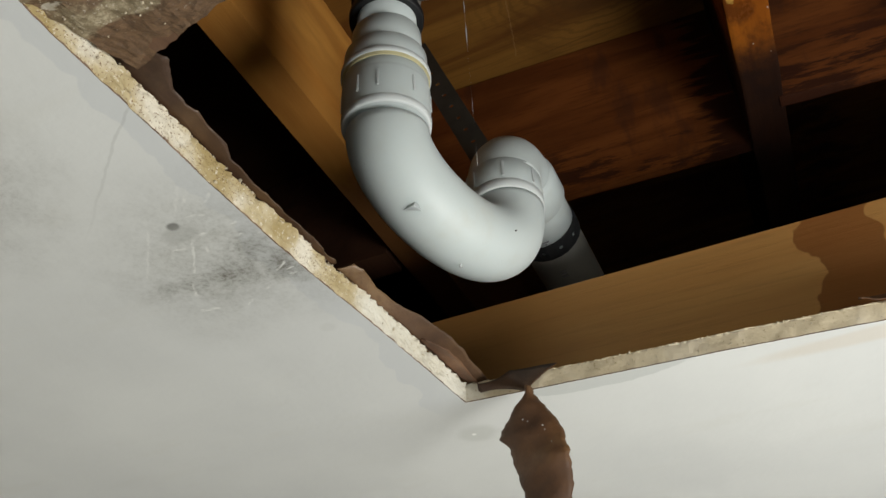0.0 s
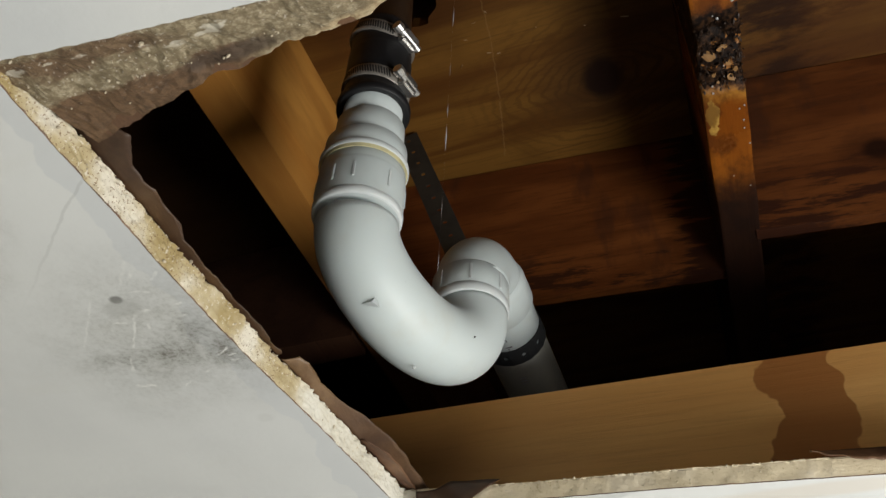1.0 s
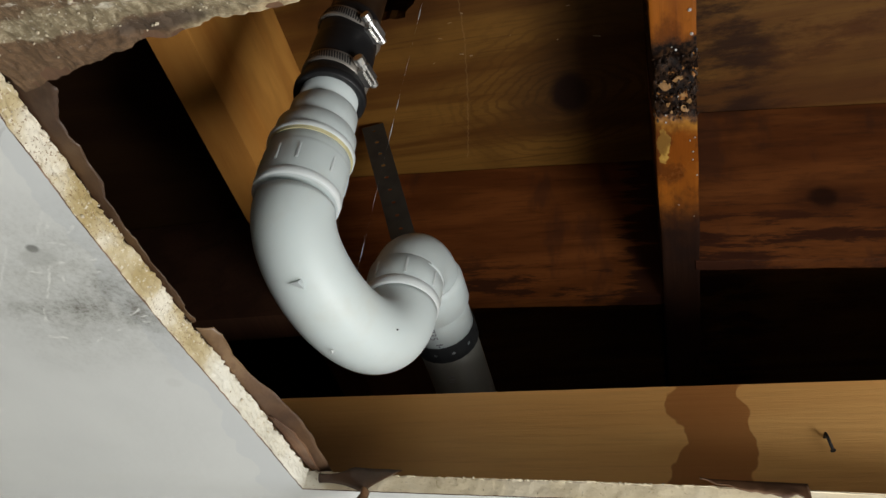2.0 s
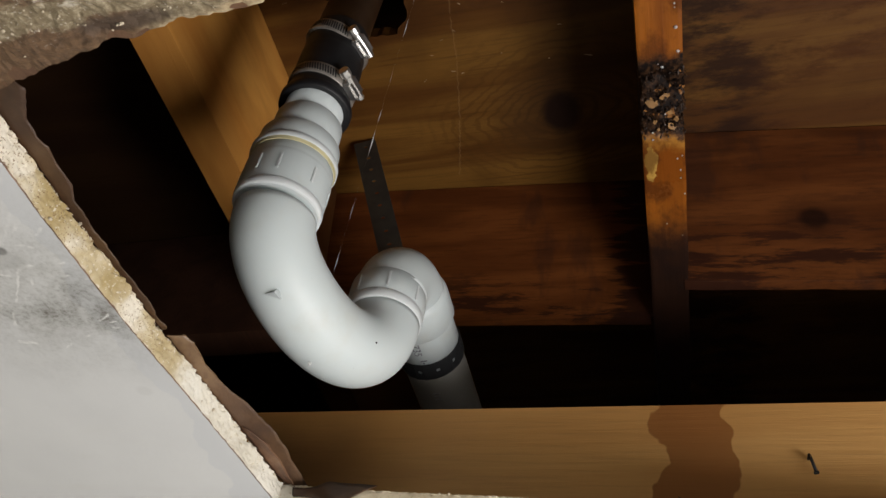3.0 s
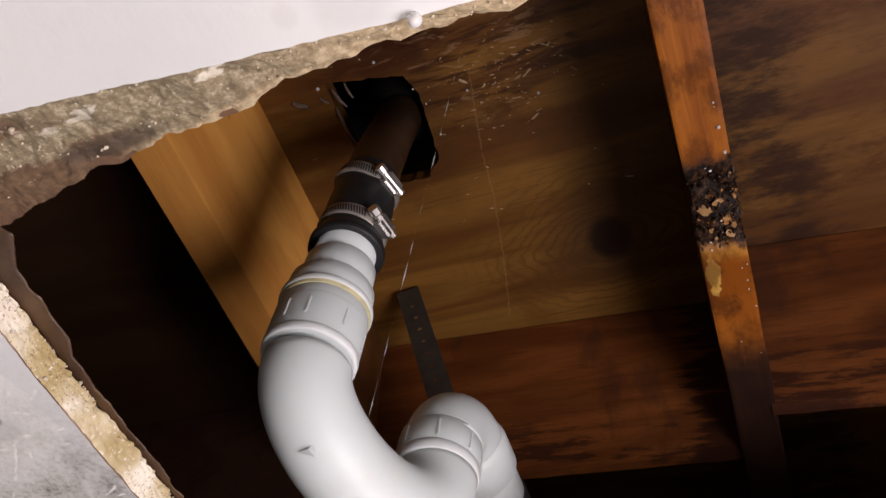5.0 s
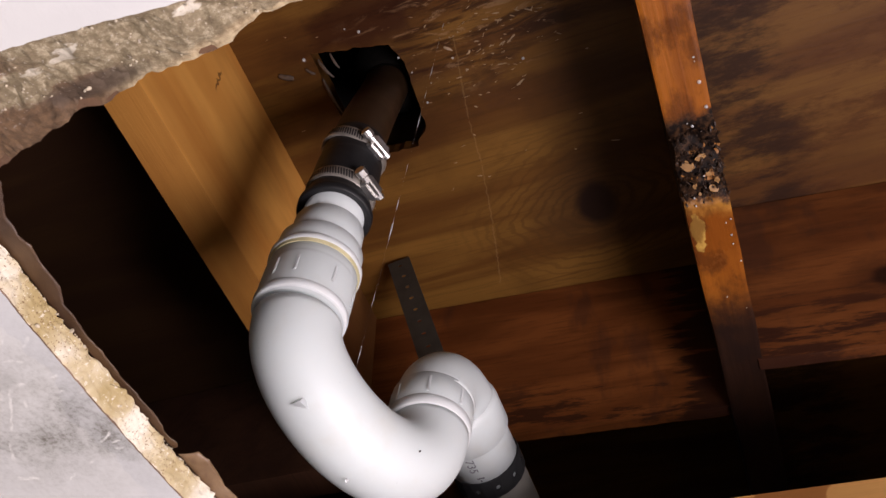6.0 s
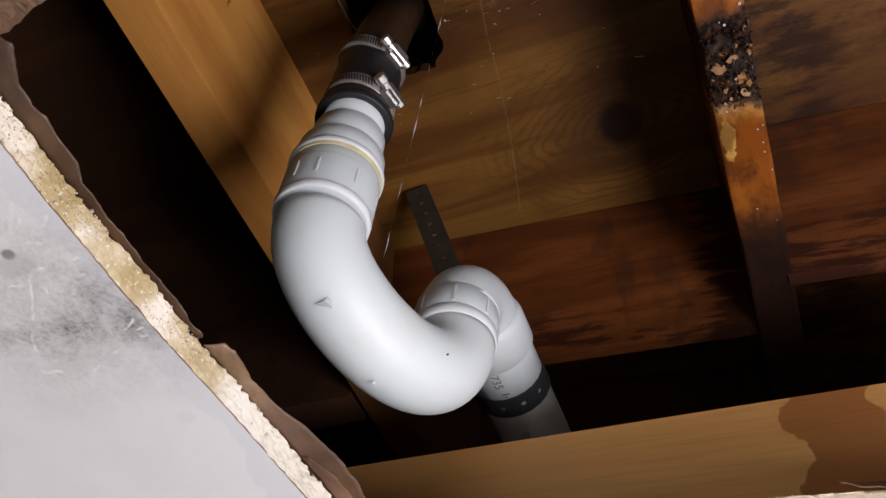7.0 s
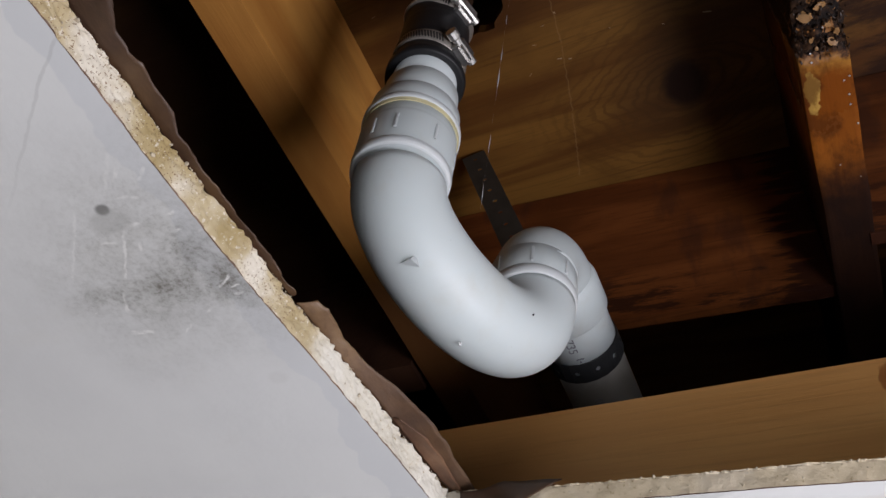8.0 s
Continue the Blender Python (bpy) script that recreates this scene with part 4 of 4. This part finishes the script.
strap()


# ---- torn paper ----
def paper_strip(name, outline, curl, label, mat=PAPER, ragged=1.0):
    """Ragged strip of backing paper clinging to the board's back; outline: (inner point, outer point, rise)."""
    pts = []
    for (a, b, r), (c, d, q) in zip(outline, outline[1:]):
        m = max(2, int((Vector(c) - Vector(a)).length / 0.002))
        for i in range(m):
            s = i / m
            pts.append((Vector(a).lerp(Vector(c), s), Vector(b).lerp(Vector(d), s), r + (q - r) * s))
    rows = []
    for k in range(8):
        w = k / 7
        row = []
        for a, b, r in pts:
            p = a.lerp(b, w)
            z = CEIL + BOARD + 0.0012 + r * math.sin(w * math.pi * 0.62) + curl * w * w
            p3 = Vector((p.x, p.y, z))
            rag = ragged * w ** 3
            p3.x += rag * (wobble(p3, 420.0, 0.0012, 2.0) + wobble(p3, 110.0, 0.0022, 1.0))
            p3.z += wobble(p3, 80.0, 0.0012, 4.0) * w
            row.append(p3)
        rows.append(row)
    t = part(name, grid(rows, 0.0006), mat, smooth=True)
    return tagged(t, label, "torn paper")


paper_strip("torn_paper", [((-0.183, 0.122), (-0.166, 0.130), 0), ((-0.184, 0.130), (-0.163, 0.134), 0), ((-0.184, 0.150), (-0.171, 0.150), 0), ((-0.181, 0.172), (-0.1695, 0.172), 0), ((-0.180, 0.205), (-0.1740, 0.205), 0), ((-0.176, 0.25), (-0.1700, 0.25), 0), ((-0.172, 0.288), (-0.1690, 0.288), 0)], 0.0, "wet brown torn backing paper along the cut drywall edge", PAPER_WET, 0.95)
paper_strip("torn_paper", [((-0.172, 0.290), (-0.163, 0.294), 0), ((-0.171, 0.300), (-0.160, 0.300), 0), ((-0.169, 0.318), (-0.163, 0.320), 0.001), ((-0.167, 0.340), (-0.1595, 0.340), 0.002), ((-0.164, 0.360), (-0.153, 0.360), 0.003), ((-0.163, 0.380), (-0.148, 0.384), 0.004), ((-0.162, 0.400), (-0.1455, 0.406), 0.004), ((-0.160, 0.420), (-0.1455, 0.424), 0.002), ((-0.154, 0.444), (-0.142, 0.450), -0.002)], 0.003, "curled tan torn backing paper at the cut corner", PAPER_TAN, 0.35)
paper_strip("torn_paper", [((-0.162, 0.375), (-0.1575, 0.375), 0.0), ((-0.161, 0.392), (-0.1500, 0.393), 0.001), ((-0.160, 0.408), (-0.1485, 0.410), 0.001), ((-0.158, 0.425), (-0.1490, 0.428), 0.0), ((-0.154, 0.440), (-0.1485, 0.443), 0.0)], -0.0022, "thin tan paper ply peeling beside the cut corner", PAPER_PALE, 0.3)


def flap():
    """Twisted tongue of wet paper that hangs out of the corner."""
    stations = [  # middle, half width across, twist in degrees
        ((-0.111, 0.4325, 2.395), 0.0030, 60), ((-0.111, 0.431, 2.390), 0.0018, 30), ((-0.112, 0.430, 2.380), 0.010, 5), ((-0.113, 0.430, 2.368), 0.018, 0), ((-0.113, 0.430, 2.363), 0.0205, -2),
        ((-0.109, 0.430, 2.357), 0.0185, -5), ((-0.1065, 0.430, 2.344), 0.0185, -8), ((-0.105, 0.430, 2.330), 0.016, -4), ((-0.1045, 0.430, 2.316), 0.0125, 4), ((-0.106, 0.430, 2.300), 0.009, 8), ((-0.108, 0.431, 2.285), 0.003, 10),
    ]
    rows = []
    fine = 6
    for (p, h, a), (q, g, b) in zip(stations, stations[1:]):
        for i in range(fine):
            s = i / fine
            c, w, ang = Vector(p).lerp(Vector(q), s), h + (g - h) * s, radians(a + (b - a) * s)
            row = []
            for k in range(11):
                u = k / 5 - 1
                o = Vector((math.cos(ang) * u * w, math.sin(ang) * u * w - 0.004 * (1 - u * u), 0))
                v = c + o
                v.x += wobble(v, 260.0, 0.0014, 6.0) * abs(u) ** 3
                v.y += wobble(v, 60.0, 0.003, 3.0)
                row.append(v)
            rows.append(row)
    tagged(part("paper_flap", grid(rows, 0.0007), PAPER_FLAP, smooth=True), "wet brown paper tongue hanging from the ceiling cut", "torn paper")


flap()


def web():
    """Wet paper drawn from the far lip down into the neck of the tongue."""
    rows = []
    for k in range(9):
        w = k / 8
        row = []
        for i in range(25):
            u = i / 24
            rise = min(1.0, u / 0.4) ** 1.5
            top = Vector((-0.148 + 0.054 * u, 0.4355 + 0.009 * u, 2.4045 + (CEIL + BOARD + 0.0035 - 2.4045) * rise))
            neck = Vector((-0.146 + 0.033 * u / 0.6, 0.4345 - 0.0027 * u / 0.6, 2.4025 - 0.0095 * (u / 0.6) ** 2)) if u < 0.6 else Vector((-0.1135 + 0.004 * u, 0.4318, 2.393))
            p = top.lerp(neck, w)
            p.z -= 0.004 * math.sin(math.pi * w) * (2 * u - 1)
            p.x -= 0.007 * math.sin(math.pi * w) * u * u
            p.y += wobble(p, 70.0, 0.002, 1.0) * (1 - w) - 0.003 * math.sin(math.pi * w)
            row.append(p)
        rows.append(row)
    tagged(part("torn_paper", grid(rows, 0.0006), PAPER_WET, smooth=True), "wet brown paper gathered at the corner of the cut", "torn paper")


web()


def far_tear():
    rows = []
    for k in range(6):
        w = k / 5
        row = []
        for i in range(40):
            s = i / 39
            x = 0.094 + 0.062 * s
            drop = 0.013 * (s ** 0.5) * (1 if s < 0.93 else 1.2)
            y = 0.4615 + (x - 0.104) * 0.118 - 0.004 * w - 0.0015
            p = Vector((x, y, CEIL + BOARD + 0.003 - w * drop))
            p.z += wobble(p, 160.0, 0.003, 2.0) * w
            p.y += wobble(p, 70.0, 0.002, 5.0) * w
            row.append(p)
        rows.append(row)
    tagged(part("torn_paper", grid(rows, 0.0006), PAPER, smooth=True), "brown torn paper folded over the drywall edge", "torn paper")


far_tear()


# ---- small things ----
def drop(place, r, stretch=1.3):
    bm = bmesh.new()
    bmesh.ops.create_uvsphere(bm, u_segments=14, v_segments=10, radius=r, matrix=Matrix.Translation(place) @ Matrix.Diagonal((1, 1, stretch, 1)))
    return tagged(part("water_drop", bm, WATER, smooth=True), "clear water drop hanging from wet wood or drywall", "water drop", group="water drops")


drop((0.026, 0.102, 2.3985), 0.0023, 1.5)


def trickle():
    """Thin thread of water running from the soaked deck, swelling into drops."""
    rng = random.Random(4)
    foot, way = Vector(STREAM[0]), Vector(STREAM[1])
    rows = []
    beads_at = [(2.47 + 0.043 * k + rng.uniform(-0.012, 0.012), rng.uniform(0.0001, 0.0006), rng.uniform(0.003, 0.009)) for k in range(10)]
    for i in range(421):
        z = SUB + 0.001 - (SUB - 2.45) * i / 420
        r = 0.00001 + sum(a * math.exp(-(((z - c) / w) ** 2)) for c, a, w in beads_at)
        rows.append(ring(foot + way * (z - 2.7), way, r, 8, (1, 0, 0)))
    tagged(part("water_trickle", sweep(rows), WATER, smooth=True), "thin thread of leaking water drops below the deck", "water")


def splinters():
    """Pale lifted fibres on the soaked deck."""
    rng = random.Random(7)
    bm = bmesh.new()
    for k in range(130):
        x, y = (rng.gauss(-0.05, 0.035), rng.gauss(0.275, 0.03)) if k % 3 else (rng.uniform(-0.26, 0.06), rng.uniform(0.2, 0.42))
        if not (-0.27 < x < 0.085 and 0.18 < y < 0.5) or (-0.22 < x < -0.125 and 0.23 < y < 0.37):
            continue
        size = rng.uniform(0.0003, 0.0007) * (1.8 if rng.random() < 0.15 else 1.0)
        m = Matrix.Translation((x, y, SUB - 0.0003)) @ Matrix.Rotation(rng.gauss(0, 0.35), 4, "Z") @ Matrix.Diagonal((size * rng.uniform(1.5, 6.0), size * rng.uniform(0.4, 0.9), 0.0007, 1))
        before = len(bm.verts)
        bmesh.ops.create_icosphere(bm, subdivisions=1, radius=1.0, matrix=m)
        bm.verts.ensure_lookup_table()
        for v in bm.verts[before:]:
            v.co += Vector((rng.uniform(-1, 1), rng.uniform(-1, 1), 0)) * size * 0.6
    tagged(part("wood_splinters", bm, FIBRE), "pale lifted splinters on the soaked plywood", "splinters", kind="stuff")


def shred(root, tip, sag, width, label):
    """Curled shred of torn veneer hanging from the hole's ragged edge."""
    a, b = Vector(root), Vector(tip)
    side = (b - a).cross(UP).normalized()
    rows = []
    for i in range(15):
        u = i / 14
        c = a.lerp(b, u) - UP * sag * math.sin(u * math.pi)
        w = width * (0.35 + 0.65 * math.sin(math.pi * (0.15 + 0.8 * u)))
        row = []
        for k in range(5):
            v = k / 2 - 1
            p = c + side * v * w - UP * 0.0012 * (1 - v * v)
            row.append(p + Vector((wobble(p, 300.0, 0.0008, 1.0), wobble(p, 300.0, 0.0008, 4.0), 0)))
        rows.append(row)
    tagged(part("veneer_shred", grid(rows, 0.0004), SHRED, smooth=True), label, "splinter")


def beads():
    """Clear beads along the wet joist's lower edge."""
    rng = random.Random(11)
    for _ in range(9):
        y = rng.uniform(0.26, 0.56)
        x = rng.choice((0.1235, 0.122, 0.118, 0.11, 0.10)) - 0.04 * (y - 0.35)
        drop((x, y, JZ - 0.0003), rng.uniform(0.0004, 0.0009), 1.0)


STREAM = ((-0.0762, 0.2619, 2.7), (0.0284, -0.12, 1.0))
trickle()
splinters()
shred((-0.214, 0.262, SUB - 0.0005), (-0.203, 0.300, SUB - 0.014), 0.004, 0.0016, "pale veneer shred hanging at the drain hole")
shred((-0.210, 0.243, SUB - 0.0005), (-0.199, 0.262, SUB - 0.010), 0.003, 0.0017, "wide frayed veneer shred at the drain hole")
shred((-0.226, 0.248, SUB - 0.0005), (-0.218, 0.255, SUB - 0.004), 0.001, 0.0014, "short pale veneer chip beside the drain hole")
shred((-0.256, 0.246, SUB - 0.0005), (-0.240, 0.252, SUB - 0.004), 0.001, 0.0030, "wide white veneer tear on the soaked deck")
shred((-0.196, 0.241, SUB - 0.0005), (-0.190, 0.256, SUB - 0.008), 0.002, 0.0009, "thin veneer shred curling into the drain hole")
beads()
for x, z, r in ((-0.1155, 2.371, 0.0005), (-0.1125, 2.369, 0.0004), (-0.1105, 2.364, 0.0004), (-0.1030, 2.364, 0.0006), (-0.1020, 2.361, 0.0004), (-0.0985, 2.352, 0.0005), (-0.1060, 2.358, 0.0003)):
    drop((x, 0.4262, z), r, 1.2)
# splashes clinging to the deck round the drain hole and to the soaked joist
for x, y, r in ((-0.160, 0.231, 0.0016), (-0.172, 0.224, 0.0009), (-0.224, 0.239, 0.0019), (-0.133, 0.267, 0.0011), (-0.126, 0.285, 0.0010), (-0.083, 0.284, 0.0012), (-0.019, 0.306, 0.0016), (-0.123, 0.319, 0.0013), (-0.112, 0.301, 0.0007)):
    drop((x, y, SUB - 0.0004), r, 0.8)
for x, y, r in ((0.1205, 0.304, 0.0015), (0.1213, 0.324, 0.0014), (0.109, 0.336, 0.0011), (0.106, 0.333, 0.0006), (0.1165, 0.424, 0.0007), (0.121, 0.462, 0.0008), (0.1205, 0.285, 0.0008)):
    drop((x, y, JZ - 0.0004), r, 0.9)


def rot_flakes():
    """Tan flakes and dark crumbled fibres clinging to the rotten stretch."""
    rng = random.Random(31)
    for x, y, w, h in ((0.0995, 0.368, 0.0052, 0.0040), (0.1090, 0.3635, 0.0048, 0.0028), (0.1135, 0.392, 0.0032, 0.0042), (0.1125, 0.378, 0.0032, 0.0018), (0.1175, 0.385, 0.0022, 0.0034), (0.1005, 0.386, 0.0018, 0.0024), (0.1030, 0.394, 0.0014, 0.0016)):
        bm = bmesh.new()
        ends = []
        for z in (-0.0007, 0.0007):
            ends.append([bm.verts.new((w * rng.uniform(0.6, 1.15) * math.cos(a), h * rng.uniform(0.55, 1.2) * math.sin(a), z + rng.uniform(-0.0004, 0.0004))) for a in (k * math.pi / 5 for k in range(10))])
        bm.faces.new(ends[0][::-1])
        bm.faces.new(ends[1])
        for k in range(10):
            m = (k + 1) % 10
            bm.faces.new((ends[0][k], ends[0][m], ends[1][m], ends[1][k]))
        bm.transform(Matrix.Translation((x, y, JZ + 0.0008)) @ Euler((rng.uniform(-0.4, 0.4), rng.uniform(-0.4, 0.4), rng.uniform(-0.5, 0.5))).to_matrix().to_4x4())
        part("flake", bm, FLAKE, SOAKED, "tan flake of rotten wood")
    bm = bmesh.new()
    for _ in range(230):
        x, y = rng.uniform(0.091, 0.126), rng.uniform(0.337, 0.402)
        r = rng.uniform(0.0004, 0.0011)
        m = Matrix.Translation((x - 0.04 * (y - 0.35), y, JZ + rng.uniform(-0.0006, 0.005))) @ Euler((rng.random() * 3, rng.random() * 3, rng.gauss(1.57, 0.5))).to_matrix().to_4x4() @ Matrix.Diagonal((r * rng.uniform(1.0, 3.5), r * rng.uniform(0.5, 1.2), r, 1))
        bmesh.ops.create_icosphere(bm, subdivisions=1, radius=1.0, matrix=m)
    tagged(part("rot_crumbs", bm, ROT), "dark wet crumbled fibres on the rotten joist", "crumbs", kind="stuff")


rot_flakes()


def crumbs():
    """Loose gypsum crumbs and paper fuzz along the cut edges."""
    rng = random.Random(21)
    bm = bmesh.new()
    for k, ((a, b), (c, d)) in enumerate(zip(RIM, RIM[1:] + RIM[:1])):
        if 8 <= k < 12:
            continue
        length = (Vector(c) - Vector(a)).length
        for _ in range(int(length * (420 if k < 8 else 420))):
            u = rng.random()
            low, up = Vector(a).lerp(Vector(c), u), Vector(b).lerp(Vector(d), u)
            w = rng.random() * 0.9 if k < 8 else rng.choice((0.97, 1.0, 1.0, rng.random()))
            p = low.lerp(up, w)
            z = CEIL + BOARD * (w ** 0.8 if k < 8 else w)
            r = rng.uniform(0.0002, 0.00065) * (1.8 if rng.random() < 0.08 else 1.0)
            m = Matrix.Translation((p.x, p.y, z - (0.0004 if k < 8 else 0))) @ Euler((rng.random() * 3, rng.random() * 3, rng.random() * 3)).to_matrix().to_4x4() @ Matrix.Diagonal((r * rng.uniform(0.6, 1.8), r * rng.uniform(0.5, 1.2), r, 1))
            bmesh.ops.create_icosphere(bm, subdivisions=1, radius=1.0, matrix=m)
    tagged(part("gypsum_crumbs", bm, CRUMB), "pale gypsum crumbs clinging to the cut drywall", "crumbs", kind="stuff")


def nail():
    t = thing("nail", (0.181, 0.5105, 2.476), "bent rusty nail driven into the tan joist", "nail")
    p = Vector((0.181, 0.511, 2.480))
    shaft = sweep([ring(q, w, 0.0011, 10, (1, 0, 0)) for q, w in ((p + Vector((0, 0.004, 0.0)), (0, -1, 0)), (p + Vector((0, -0.003, -0.001)), (0, -0.8, -0.5)), (p + Vector((0.0006, -0.004, -0.005)), (0.1, -0.1, -1)), (p + Vector((0.002, -0.003, -0.014)), (0.15, 0.1, -1)))])
    part("shaft", shaft, DARK, t, smooth=True)
    part("head", lathe(p + Vector((0.002, -0.003, -0.014)), (0.15, 0.1, -1), [(0, 0.0006), (0, 0.0018), (0.001, 0.0018), (0.001, 0.0006)], 12), DARK, t)


crumbs()
nail()
drop((-0.1345, 0.382, 2.4695), 0.0011, 1.4)
